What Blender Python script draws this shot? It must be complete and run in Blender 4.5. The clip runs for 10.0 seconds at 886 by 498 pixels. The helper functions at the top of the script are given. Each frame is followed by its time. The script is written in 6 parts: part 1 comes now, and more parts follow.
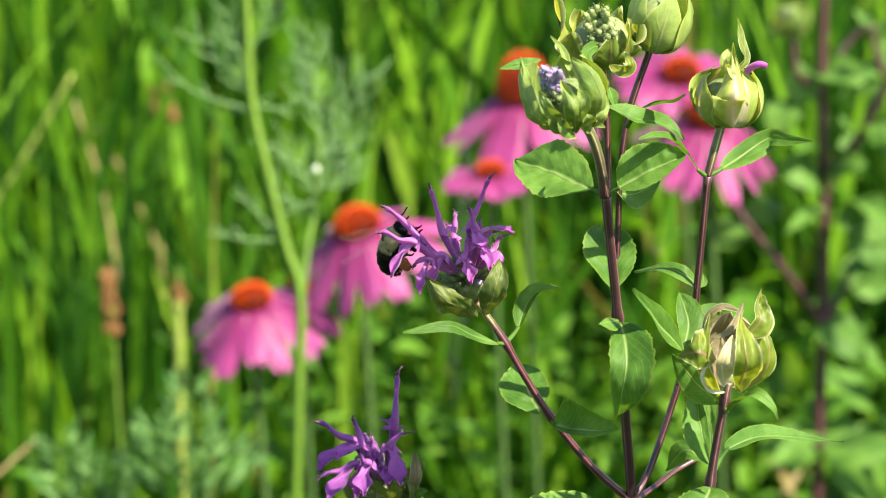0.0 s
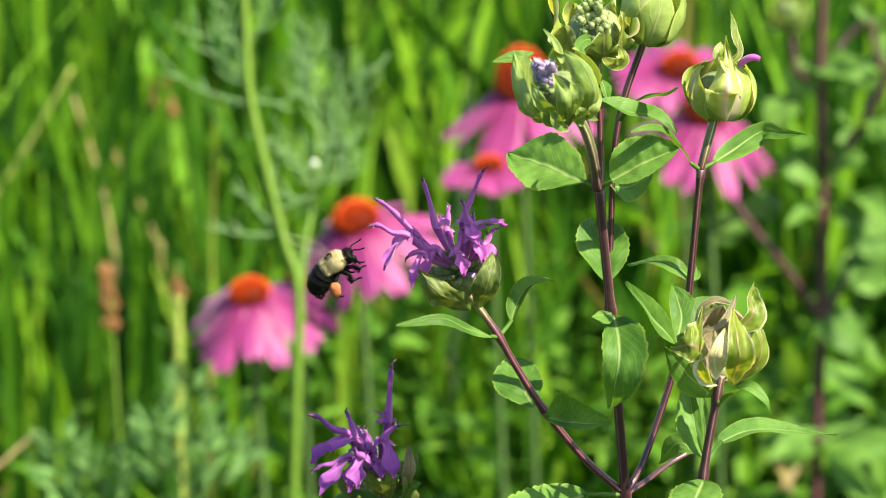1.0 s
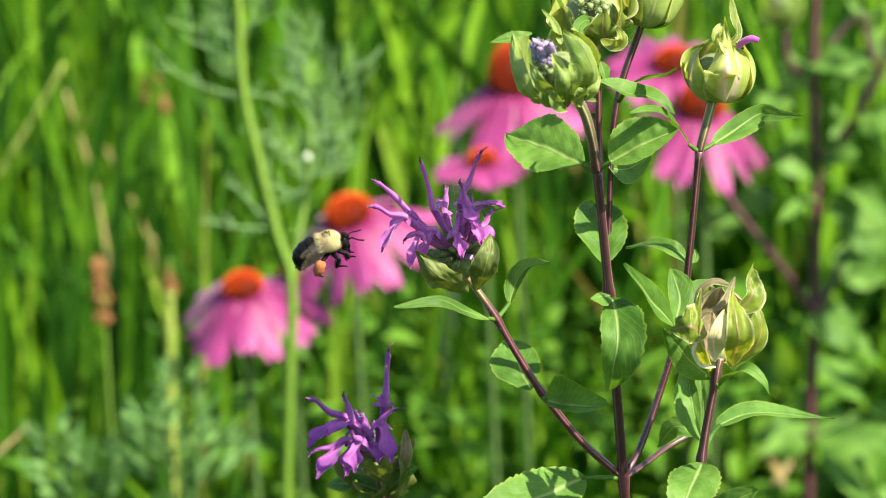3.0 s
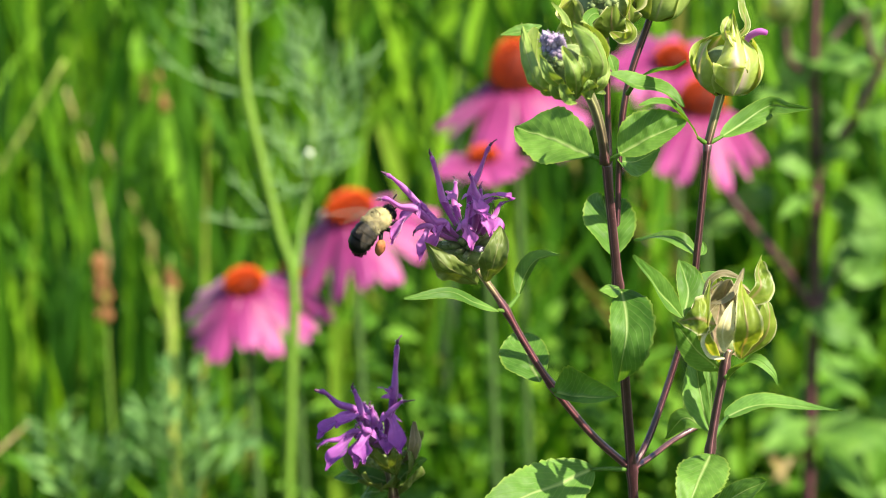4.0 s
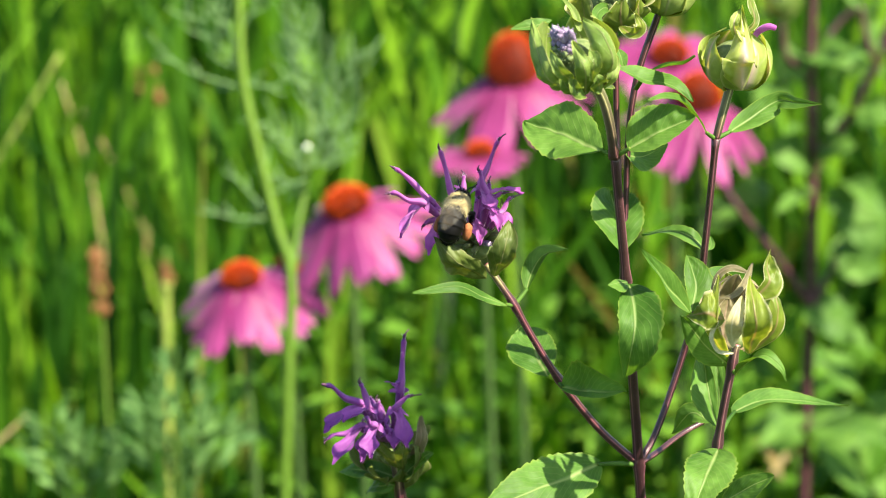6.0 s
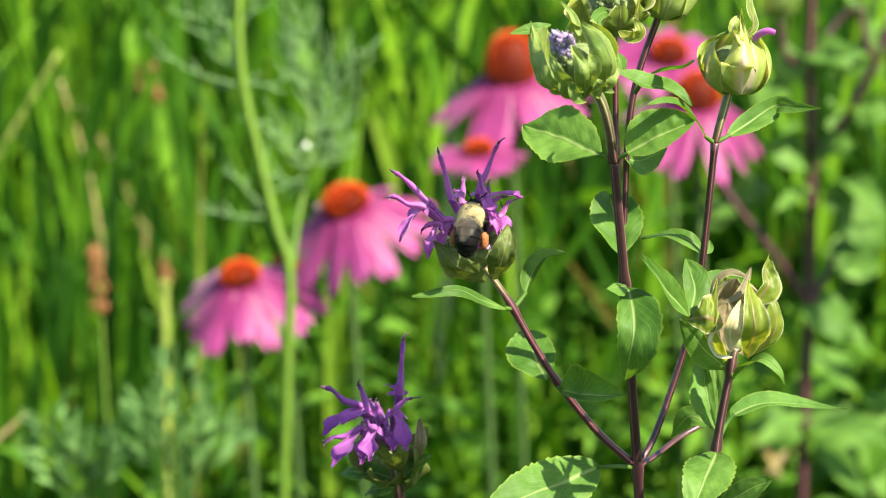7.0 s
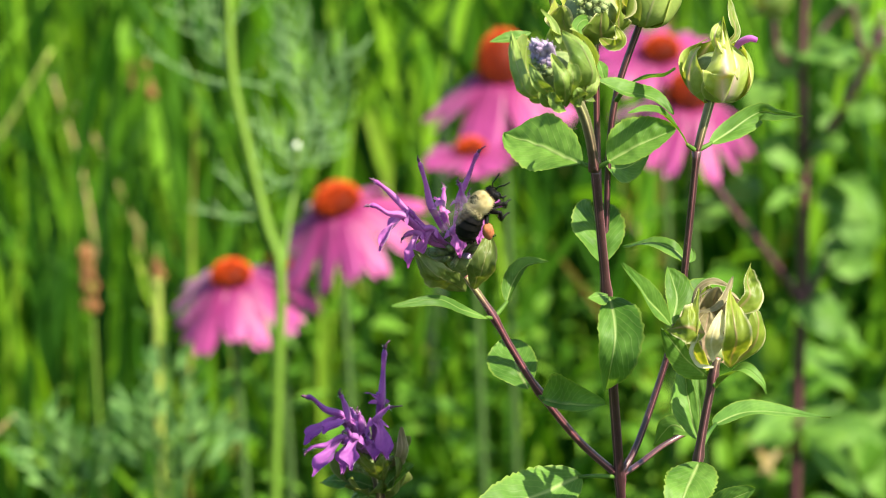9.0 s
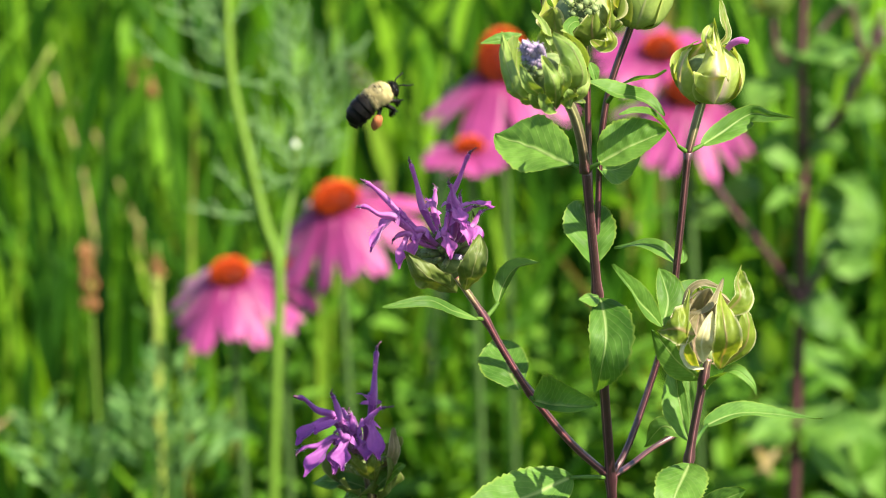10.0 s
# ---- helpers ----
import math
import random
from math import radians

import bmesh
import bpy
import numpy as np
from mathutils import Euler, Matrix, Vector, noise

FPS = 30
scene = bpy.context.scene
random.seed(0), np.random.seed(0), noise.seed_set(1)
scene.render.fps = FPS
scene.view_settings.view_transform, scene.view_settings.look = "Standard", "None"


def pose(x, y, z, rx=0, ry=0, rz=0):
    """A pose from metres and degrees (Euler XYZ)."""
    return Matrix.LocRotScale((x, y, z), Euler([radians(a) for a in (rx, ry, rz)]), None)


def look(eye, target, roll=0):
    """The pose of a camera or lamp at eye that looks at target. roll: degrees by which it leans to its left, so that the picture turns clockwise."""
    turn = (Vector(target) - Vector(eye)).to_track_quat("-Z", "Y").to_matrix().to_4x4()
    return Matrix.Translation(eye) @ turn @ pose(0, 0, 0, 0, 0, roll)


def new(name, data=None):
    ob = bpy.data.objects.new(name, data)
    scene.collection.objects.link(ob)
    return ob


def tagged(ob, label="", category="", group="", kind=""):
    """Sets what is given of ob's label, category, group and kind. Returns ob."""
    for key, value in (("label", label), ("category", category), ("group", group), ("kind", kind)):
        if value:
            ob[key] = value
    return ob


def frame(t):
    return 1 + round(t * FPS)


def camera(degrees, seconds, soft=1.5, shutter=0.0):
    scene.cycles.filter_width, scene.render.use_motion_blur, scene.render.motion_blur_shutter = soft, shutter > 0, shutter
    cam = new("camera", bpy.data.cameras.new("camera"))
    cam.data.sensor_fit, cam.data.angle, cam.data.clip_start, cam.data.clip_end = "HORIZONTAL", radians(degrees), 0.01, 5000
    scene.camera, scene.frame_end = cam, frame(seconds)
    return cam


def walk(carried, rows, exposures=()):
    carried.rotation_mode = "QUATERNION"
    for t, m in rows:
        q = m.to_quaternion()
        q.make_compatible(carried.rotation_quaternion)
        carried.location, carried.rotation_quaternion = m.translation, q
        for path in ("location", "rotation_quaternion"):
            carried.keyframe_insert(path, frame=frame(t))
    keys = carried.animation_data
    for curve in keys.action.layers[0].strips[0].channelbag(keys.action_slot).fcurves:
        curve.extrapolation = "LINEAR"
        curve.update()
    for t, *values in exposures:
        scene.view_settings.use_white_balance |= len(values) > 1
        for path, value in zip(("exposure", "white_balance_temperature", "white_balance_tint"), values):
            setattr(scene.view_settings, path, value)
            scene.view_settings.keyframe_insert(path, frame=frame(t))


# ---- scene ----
PATH = [
    (0, (0.02719, 0.03983, 0.86514), (-0.00677, 1.50137, 0.52937), -0.211),
    (0.5, (0.02791, 0.04009, 0.86495), (-0.00703, 1.50145, 0.52851), -0.132),
    (1, (0.02873, 0.03958, 0.86473), (-0.00601, 1.50056, 0.52658), -0.192),
    (1.5, (0.02875, 0.04055, 0.86376), (-0.00581, 1.50156, 0.52573), -0.189),
    (2, (0.02891, 0.04001, 0.86315), (-0.00455, 1.50102, 0.52500), -0.207),
    (2.5, (0.02830, 0.04067, 0.86198), (-0.00272, 1.50187, 0.52446), -0.152),
    (4, (0.02496, 0.03808, 0.86016), (-0.00262, 1.49923, 0.52212), -0.103),
    (4.5, (0.02366, 0.03702, 0.86003), (-0.00186, 1.49816, 0.52174), -0.065),
    (5, (0.02283, 0.03783, 0.85981), (-0.00185, 1.49874, 0.52052), -0.059),
    (5.5, (0.02200, 0.03809, 0.85981), (-0.00147, 1.49887, 0.51982), 0.000),
    (7, (0.02157, 0.03747, 0.86178), (-0.00007, 1.49749, 0.51847), 0.156),
    (7.5, (0.02207, 0.03830, 0.86235), (0.00066, 1.49812, 0.51816), 0.173),
    (8, (0.02290, 0.04018, 0.86275), (0.00277, 1.49989, 0.51803), 0.253),
    (8.5, (0.02378, 0.03998, 0.86355), (0.00351, 1.49944, 0.51775), 0.172),
    (9, (0.02472, 0.04099, 0.86375), (0.00416, 1.50029, 0.51730), 0.118),
    (9.5, (0.02575, 0.04044, 0.86438), (0.00445, 1.49951, 0.51703), 0.161),
    (10, (0.02691, 0.04075, 0.86447), (0.00466, 1.49973, 0.51678), 0.192),
]
cam = camera(18, 10.0, soft=1.1, shutter=0.3)
cam.data.dof.use_dof = True
cam.data.dof.focus_distance = 0.512
cam.data.dof.aperture_fstop = 31
walk(cam, [(t, look(eye, target, roll)) for t, eye, target, roll in PATH])

# ---- light: summer sun from the right, over the camera's shoulder ----
SUN_FROM = Vector((0.56, -0.36, 0.75)).normalized()
world = bpy.data.worlds.new("sky")
scene.world = world
world.use_nodes = True
sky = world.node_tree.nodes.new("ShaderNodeTexSky")
sky.sky_type = "NISHITA"
sky.sun_disc = False
sky.sun_elevation = math.asin(SUN_FROM.z)
sky.sun_rotation = math.atan2(SUN_FROM.x, SUN_FROM.y)
world.node_tree.links.new(sky.outputs[0], world.node_tree.nodes["Background"].inputs[0])
world.node_tree.nodes["Background"].inputs[1].default_value = 0.098
sun = new("sun", bpy.data.lights.new("sun", "SUN"))
sun.data.energy = 5.0
sun.data.angle = radians(0.53)
sun.data.color = (1.0, 0.92, 0.71)
sun.matrix_world = look(SUN_FROM * 10, (0, 0, 0))
scene.view_settings.exposure = 1.53


# ---- materials ----
def material(name):
    m = bpy.data.materials.new(name)
    m.use_nodes = True
    nt = m.node_tree
    b = nt.nodes["Principled BSDF"]
    return m, nt, b


def node(nt, kind, **values):
    n = nt.nodes.new(kind)
    for key, value in values.items():
        n.inputs[key.replace("_", " ")].default_value = value
    return n


def ramp(nt, source, stops):
    r = nt.nodes.new("ShaderNodeValToRGB")
    while len(r.color_ramp.elements) < len(stops):
        r.color_ramp.elements.new(0.5)
    for e, (at, col) in zip(r.color_ramp.elements, stops):
        e.position = at
        e.color = (*col, 1)
    nt.links.new(source, r.inputs[0])
    return r.outputs[0]


def mix(nt, kind, fac, a, b):
    n = nt.nodes.new("ShaderNodeMix")
    n.data_type, n.blend_type = "RGBA", kind
    for socket, value in ((n.inputs[0], fac), (n.inputs[6], a), (n.inputs[7], b)):
        if isinstance(value, (int, float)):
            socket.default_value = value
        elif isinstance(value, tuple):
            socket.default_value = (*value, 1)
        else:
            nt.links.new(value, socket)
    return n.outputs[2]


def maths(nt, kind, a, b=0.0):
    n = nt.nodes.new("ShaderNodeMath")
    n.operation = kind
    for socket, value in ((n.inputs[0], a), (n.inputs[1], b)):
        if isinstance(value, (int, float)):
            socket.default_value = value
        else:
            nt.links.new(value, socket)
    return n.outputs[0]


def noise_of(nt, scale, detail=3.0, coords="Object"):
    tc = nt.nodes.new("ShaderNodeTexCoord")
    n = node(nt, "ShaderNodeTexNoise", Scale=scale, Detail=detail)
    nt.links.new(tc.outputs[coords], n.inputs["Vector"])
    return n.outputs["Fac"]


def bump(nt, b, height, strength, distance):
    n = nt.nodes.new("ShaderNodeBump")
    n.inputs["Strength"].default_value = strength
    n.inputs["Distance"].default_value = distance
    nt.links.new(height, n.inputs["Height"])
    nt.links.new(n.outputs[0], b.inputs["Normal"])


def thin(nt, b, colour, amount):
    """Light that passes through a thin leaf or petal."""
    tr = nt.nodes.new("ShaderNodeBsdfTranslucent")
    nt.links.new(colour, tr.inputs[0])
    ms = nt.nodes.new("ShaderNodeMixShader")
    ms.inputs[0].default_value = amount
    nt.links.new(b.outputs[0], ms.inputs[1])
    nt.links.new(tr.outputs[0], ms.inputs[2])
    nt.links.new(ms.outputs[0], nt.nodes["Material Output"].inputs[0])


def leaf_material(name, dark, light, vein, through_light=0.32, vein_amount=0.55, rough=0.5, edge=None, veins=11.0, midrib=28.0, rim_from=0.43, gloss=0.3, relief_depth=0.00018, glow=(1.6, 1.45, 0.4)):
    m, nt, b = material(name)
    uv = nt.nodes.new("ShaderNodeTexCoord")
    sep = nt.nodes.new("ShaderNodeSeparateXYZ")
    nt.links.new(uv.outputs["UV"], sep.inputs[0])
    u, v = sep.outputs[0], sep.outputs[1]
    across = maths(nt, "ABSOLUTE", maths(nt, "SUBTRACT", v, 0.5))
    mid = maths(nt, "SUBTRACT", 1.0, maths(nt, "MULTIPLY", maths(nt, "MULTIPLY", across, midrib), maths(nt, "ADD", 0.30, maths(nt, "MULTIPLY", u, 1.4))))
    mid = maths(nt, "MAXIMUM", mid, 0.0)
    slant = maths(nt, "SUBTRACT", maths(nt, "MULTIPLY", u, veins), maths(nt, "MULTIPLY", across, veins * 0.7))
    slant = maths(nt, "ADD", slant, maths(nt, "MULTIPLY", noise_of(nt, 160.0), 1.5))
    wob = maths(nt, "PINGPONG", slant, 0.5)
    side = maths(nt, "MAXIMUM", maths(nt, "SUBTRACT", 1.0, maths(nt, "MULTIPLY", wob, 9.0)), 0.0)
    lines = maths(nt, "MAXIMUM", mid, maths(nt, "MULTIPLY", side, 0.30))
    big = noise_of(nt, 90.0)
    small = noise_of(nt, 900.0, 4.0)
    info = nt.nodes.new("ShaderNodeObjectInfo")
    base = ramp(nt, big, [(0.35, dark), (0.62, light)])
    base = mix(nt, "MULTIPLY", 0.5, base, ramp(nt, small, [(0.3, (0.6, 0.6, 0.6)), (0.7, (1.0, 1.0, 1.0))]))
    base = mix(nt, "MULTIPLY", 0.6, base, ramp(nt, info.outputs["Random"], [(0.0, (0.75, 0.8, 0.7)), (1.0, (1.1, 1.0, 0.95))]))
    fine = maths(nt, "MULTIPLY", side, 0.30 * vein_amount)
    base = mix(nt, "MIX", maths(nt, "MAXIMUM", maths(nt, "MULTIPLY", mid, min(1.0, vein_amount * 1.7)), fine), base, vein)
    if edge:
        rim = maths(nt, "MAXIMUM", maths(nt, "MULTIPLY", maths(nt, "SUBTRACT", across, rim_from), 12.0), 0.0)
        rim = maths(nt, "MINIMUM", rim, 1.0)
        base = mix(nt, "MIX", rim, base, edge)
    nt.links.new(base, b.inputs["Base Color"])
    b.inputs["Roughness"].default_value = rough
    b.inputs["Specular IOR Level"].default_value = gloss
    relief = maths(nt, "SUBTRACT", maths(nt, "MULTIPLY", small, 0.35), lines)
    bump(nt, b, relief, 0.5, relief_depth)
    bright = mix(nt, "MULTIPLY", 1.0, base, glow)
    thin(nt, b, bright, through_light)
    return m


def stem_material(name, low, high, split, spread=0.01, rough=0.45, glint=6.0):
    """low colour below the height split, high colour above."""
    m, nt, b = material(name)
    tc = nt.nodes.new("ShaderNodeTexCoord")
    sep = nt.nodes.new("ShaderNodeSeparateXYZ")
    nt.links.new(tc.outputs["UV"], sep.inputs[0])
    stripes = maths(nt, "PINGPONG", maths(nt, "MULTIPLY", sep.outputs[1], 4.0), 0.5)
    n = noise_of(nt, 350.0, 5.0)
    mixed = maths(nt, "ADD", sep.outputs[0], maths(nt, "MULTIPLY", maths(nt, "SUBTRACT", n, 0.5), 0.25))
    col = ramp(nt, mixed, [(max(split - spread, 0.0), low), (min(split + spread, 1.0), high)])
    # lengthwise stripes; the pale line on each ridge is a highlight put into the colour
    col = mix(nt, "MULTIPLY", 0.75, col, ramp(nt, stripes, [(0.0, (glint, glint * 0.93, glint * 0.93)), (0.09, (1.2, 1.15, 1.15)), (0.3, (0.8, 0.75, 0.78)), (0.5, (0.55, 0.5, 0.5))]))
    col = mix(nt, "MULTIPLY", 0.5, col, ramp(nt, n, [(0.3, (0.55, 0.55, 0.55)), (0.7, (1.15, 1.1, 1.1))]))
    nt.links.new(col, b.inputs["Base Color"])
    b.inputs["Roughness"].default_value = rough
    bump(nt, b, maths(nt, "ADD", stripes, n), 0.5, 0.0004)
    return m


def petal_material(name, root, tip, through_light, rough=0.5, lines=14.0, grain=500.0):
    m, nt, b = material(name)
    tc = nt.nodes.new("ShaderNodeTexCoord")
    sep = nt.nodes.new("ShaderNodeSeparateXYZ")
    nt.links.new(tc.outputs["UV"], sep.inputs[0])
    n = noise_of(nt, grain, 4.0)
    info = nt.nodes.new("ShaderNodeObjectInfo")
    col = ramp(nt, sep.outputs[0], [(0.1, root), (0.9, tip)])
    rib = maths(nt, "PINGPONG", maths(nt, "MULTIPLY", sep.outputs[1], lines), 0.5)
    col = mix(nt, "MULTIPLY", 0.4, col, ramp(nt, rib, [(0.0, (0.75, 0.7, 0.78)), (0.4, (1.0, 1.0, 1.0))]))
    col = mix(nt, "MULTIPLY", 0.45, col, ramp(nt, n, [(0.3, (0.7, 0.66, 0.75)), (0.7, (1.1, 1.1, 1.05))]))
    col = mix(nt, "MULTIPLY", 0.5, col, ramp(nt, info.outputs["Random"], [(0.0, (0.8, 0.75, 0.85)), (1.0, (1.1, 1.05, 1.0))]))
    nt.links.new(col, b.inputs["Base Color"])
    b.inputs["Roughness"].default_value = rough
    b.inputs["Sheen Weight"].default_value = 0.25
    bump(nt, b, maths(nt, "ADD", rib, n), 0.35, 0.0003)
    thin(nt, b, col, through_light)
    return m


def plain_material(name, a, c, scale, rough=0.6, strength=0.4, relief=0.0003, gloss=0.3):
    m, nt, b = material(name)
    n = noise_of(nt, scale, 5.0)
    nt.links.new(ramp(nt, n, [(0.3, a), (0.7, c)]), b.inputs["Base Color"])
    b.inputs["Roughness"].default_value = rough
    b.inputs["Specular IOR Level"].default_value = gloss
    bump(nt, b, n, strength, relief)
    return m


def island_material(name, stops, through_light, rough=0.58, tip=None, bright=(1.5, 1.4, 0.5)):
    """Blades and small leaves joined in one mesh: each has its own tint."""
    m, nt, b = material(name)
    geo = nt.nodes.new("ShaderNodeNewGeometry")
    col = ramp(nt, geo.outputs["Random Per Island"], stops)
    n = noise_of(nt, 60.0, 4.0)
    col = mix(nt, "MULTIPLY", 0.5, col, ramp(nt, n, [(0.3, (0.65, 0.7, 0.6)), (0.7, (1.15, 1.1, 1.0))]))
    if tip:
        tc = nt.nodes.new("ShaderNodeTexCoord")
        sep = nt.nodes.new("ShaderNodeSeparateXYZ")
        nt.links.new(tc.outputs["UV"], sep.inputs[0])
        col = mix(nt, "MIX", ramp(nt, sep.outputs[0], [(0.75, (0, 0, 0)), (1.0, (0.6, 0.6, 0.6))]), col, tip)
    nt.links.new(col, b.inputs["Base Color"])
    b.inputs["Roughness"].default_value = rough
    b.inputs["Specular IOR Level"].default_value = 0.2
    thin(nt, b, mix(nt, "MULTIPLY", 1.0, col, bright), through_light)
    return m


def spine_material():
    """Cone spines: dark red at the foot, orange towards the tip."""
    m, nt, b = material("cone_spines")
    tc = nt.nodes.new("ShaderNodeTexCoord")
    sep = nt.nodes.new("ShaderNodeSeparateXYZ")
    nt.links.new(tc.outputs["UV"], sep.inputs[0])
    col = ramp(nt, sep.outputs[0], [(0.1, (0.10, 0.010, 0.004)), (0.55, (0.40, 0.032, 0.002)), (0.95, (0.64, 0.088, 0.003))])
    n = noise_of(nt, 90.0, 3.0)
    nt.links.new(mix(nt, "MULTIPLY", 0.6, col, ramp(nt, n, [(0.3, (0.6, 0.5, 0.5)), (0.7, (1.1, 1.1, 1.0))])), b.inputs["Base Color"])
    b.inputs["Roughness"].default_value = 0.45
    b.inputs["Specular IOR Level"].default_value = 0.18
    return m


LEAF = leaf_material("bergamot_leaf", (0.060, 0.155, 0.018), (0.135, 0.28, 0.047), (0.42, 0.50, 0.20), 0.38, vein_amount=0.34, rough=0.5, edge=(0.30, 0.38, 0.06), rim_from=0.462, gloss=0.22)
BRACT = leaf_material("bract", (0.13, 0.225, 0.035), (0.29, 0.40, 0.10), (0.42, 0.36, 0.22), 0.30, 0.3, 0.5, edge=(0.44, 0.47, 0.14), veins=5.0, midrib=22.0)
DRY_BRACT = leaf_material("ageing_bract", (0.17, 0.24, 0.035), (0.33, 0.40, 0.08), (0.40, 0.24, 0.16), 0.38, 0.35, 0.55, edge=(0.66, 0.60, 0.34), veins=3.0, midrib=18.0, rim_from=0.425)
# cup bracts of both blooms: olive, with shade under the florets darkened into the colour
SHADE_BRACT = leaf_material("shaded_bract", (0.085, 0.125, 0.025), (0.17, 0.22, 0.05), (0.26, 0.24, 0.11), 0.25, 0.5, 0.5, edge=(0.34, 0.30, 0.16), veins=5.0, rim_from=0.46)
STEM = stem_material("purple_stem", (0.056, 0.022, 0.029), (0.066, 0.029, 0.034), 0.5, 0.01, 0.30)
TOP_STEM = stem_material("purple_to_green_stem", (0.085, 0.030, 0.038), (0.24, 0.22, 0.09), 0.84, 0.13, 0.34)
HEAD_STEM = stem_material("grey_green_stem", (0.085, 0.036, 0.040), (0.19, 0.19, 0.09), 0.35, 0.3, 0.36)
SIDE_STEM = stem_material("grey_purple_stem", (0.085, 0.040, 0.046), (0.17, 0.15, 0.08), 0.95, 0.1, 0.36)
FLORET = petal_material("lilac_floret", (0.68, 0.25, 0.63), (0.46, 0.085, 0.44), 0.42, 0.6, 3.0, 900.0)
DEEP_FLORET = petal_material("deep_lilac_floret", (0.50, 0.15, 0.52), (0.29, 0.050, 0.35), 0.36, 0.6, 3.0, 900.0)
DOWN = plain_material("stem_down", (0.16, 0.11, 0.12), (0.28, 0.22, 0.23), 900.0)
FUZZ = plain_material("petal_hair", (0.50, 0.36, 0.55), (0.70, 0.58, 0.72), 900.0)
CREAM = leaf_material("cream_bract", (0.46, 0.42, 0.20), (0.72, 0.70, 0.46), (0.72, 0.66, 0.45), 0.35, 0.4, 0.5, veins=5.0, midrib=12.0, glow=(1.1, 1.1, 0.8))
PARCH = leaf_material("parchment_bract", (0.17, 0.15, 0.07), (0.32, 0.27, 0.15), (0.34, 0.22, 0.17), 0.30, 0.4, 0.6, edge=(0.56, 0.47, 0.32), veins=4.0, midrib=14.0, glow=(1.1, 1.0, 0.8))
LIME_BRACT = leaf_material("lime_bract", (0.13, 0.20, 0.018), (0.28, 0.36, 0.05), (0.40, 0.22, 0.16), 0.40, 0.35, 0.45, edge=(0.66, 0.62, 0.38), veins=4.0, midrib=16.0, rim_from=0.42)
LIME_BUD = leaf_material("bud_bract", (0.24, 0.34, 0.05), (0.44, 0.53, 0.14), (0.62, 0.46, 0.42), 0.32, 0.5, 0.42, edge=(0.62, 0.60, 0.30), veins=3.0, midrib=8.0, rim_from=0.45)
ROSE_BRACT = leaf_material("rose_bract", (0.42, 0.16, 0.20), (0.56, 0.32, 0.30), (0.6, 0.5, 0.4), 0.35)
CALYX = plain_material("calyx", (0.10, 0.15, 0.045), (0.23, 0.27, 0.11), 800.0)
CALYX_TIP = plain_material("calyx_tip", (0.16, 0.11, 0.20), (0.50, 0.40, 0.56), 700.0, 0.8)
GREEN_TIP = plain_material("green_calyx_tip", (0.16, 0.22, 0.06), (0.34, 0.40, 0.16), 450.0)
ANTHER = plain_material("anther", (0.06, 0.02, 0.05), (0.12, 0.05, 0.10), 900.0)
PINK = petal_material("pink_petal", (0.31, 0.012, 0.150), (0.50, 0.066, 0.305), 0.46, 0.5, 5.0, 120.0)
CONE = plain_material("cone_centre", (0.10, 0.02, 0.012), (0.22, 0.035, 0.015), 300.0)
CONE_TIP = spine_material()
GREEN_STEM = stem_material("green_stem", (0.10, 0.205, 0.016), (0.15, 0.275, 0.026), 0.5, 0.4, 0.5, 2.0)
DILL = island_material("thread_leaf", [(0.0, (0.15, 0.29, 0.10)), (1.0, (0.34, 0.50, 0.25))], 0.15, 0.6)
CONE_STEM = stem_material("coneflower_stem", (0.030, 0.080, 0.010), (0.05, 0.115, 0.014), 0.5, 0.4, 0.8, 1.3)
DEAD_LEAF = leaf_material("dead_leaf", (0.20, 0.15, 0.05), (0.32, 0.24, 0.10), (0.4, 0.3, 0.15), 0.3)
FEATHER = island_material("feathery_leaf", [(0.0, (0.04, 0.12, 0.025)), (1.0, (0.19, 0.35, 0.11))], 0.30, 0.6)
BLADES = island_material("grass_blades", [(0.0, (0.006, 0.032, 0.002)), (0.36, (0.028, 0.110, 0.005)), (0.63, (0.092, 0.240, 0.012)), (0.88, (0.20, 0.41, 0.018)), (0.975, (0.24, 0.40, 0.035)), (1.0, (0.32, 0.20, 0.08))], 0.43)
WEEDS = island_material("weed_leaves", [(0.0, (0.04, 0.115, 0.008)), (0.6, (0.095, 0.235, 0.018)), (1.0, (0.17, 0.34, 0.035))], 0.38)
FAR_LEAF = leaf_material("far_bergamot_leaf", (0.065, 0.17, 0.022), (0.135, 0.285, 0.04), (0.16, 0.28, 0.07), 0.35, rough=0.62)
BLADES_STRAW = plain_material("green_straw", (0.22, 0.30, 0.05), (0.36, 0.40, 0.09), 60.0)
STRAW = plain_material("straw", (0.32, 0.22, 0.09), (0.46, 0.36, 0.17), 90.0)
RUST = plain_material("rust_seed", (0.13, 0.055, 0.018), (0.24, 0.11, 0.035), 160.0)
SOIL = plain_material("meadow_soil", (0.016, 0.026, 0.006), (0.045, 0.065, 0.014), 9.0, 0.9, 0.6, 0.02)


# ---- building ----
def V(p):
    return Vector(p)


def origin(ob):
    o = Vector()
    while ob:
        o += ob.location
        ob = ob.parent
    return o


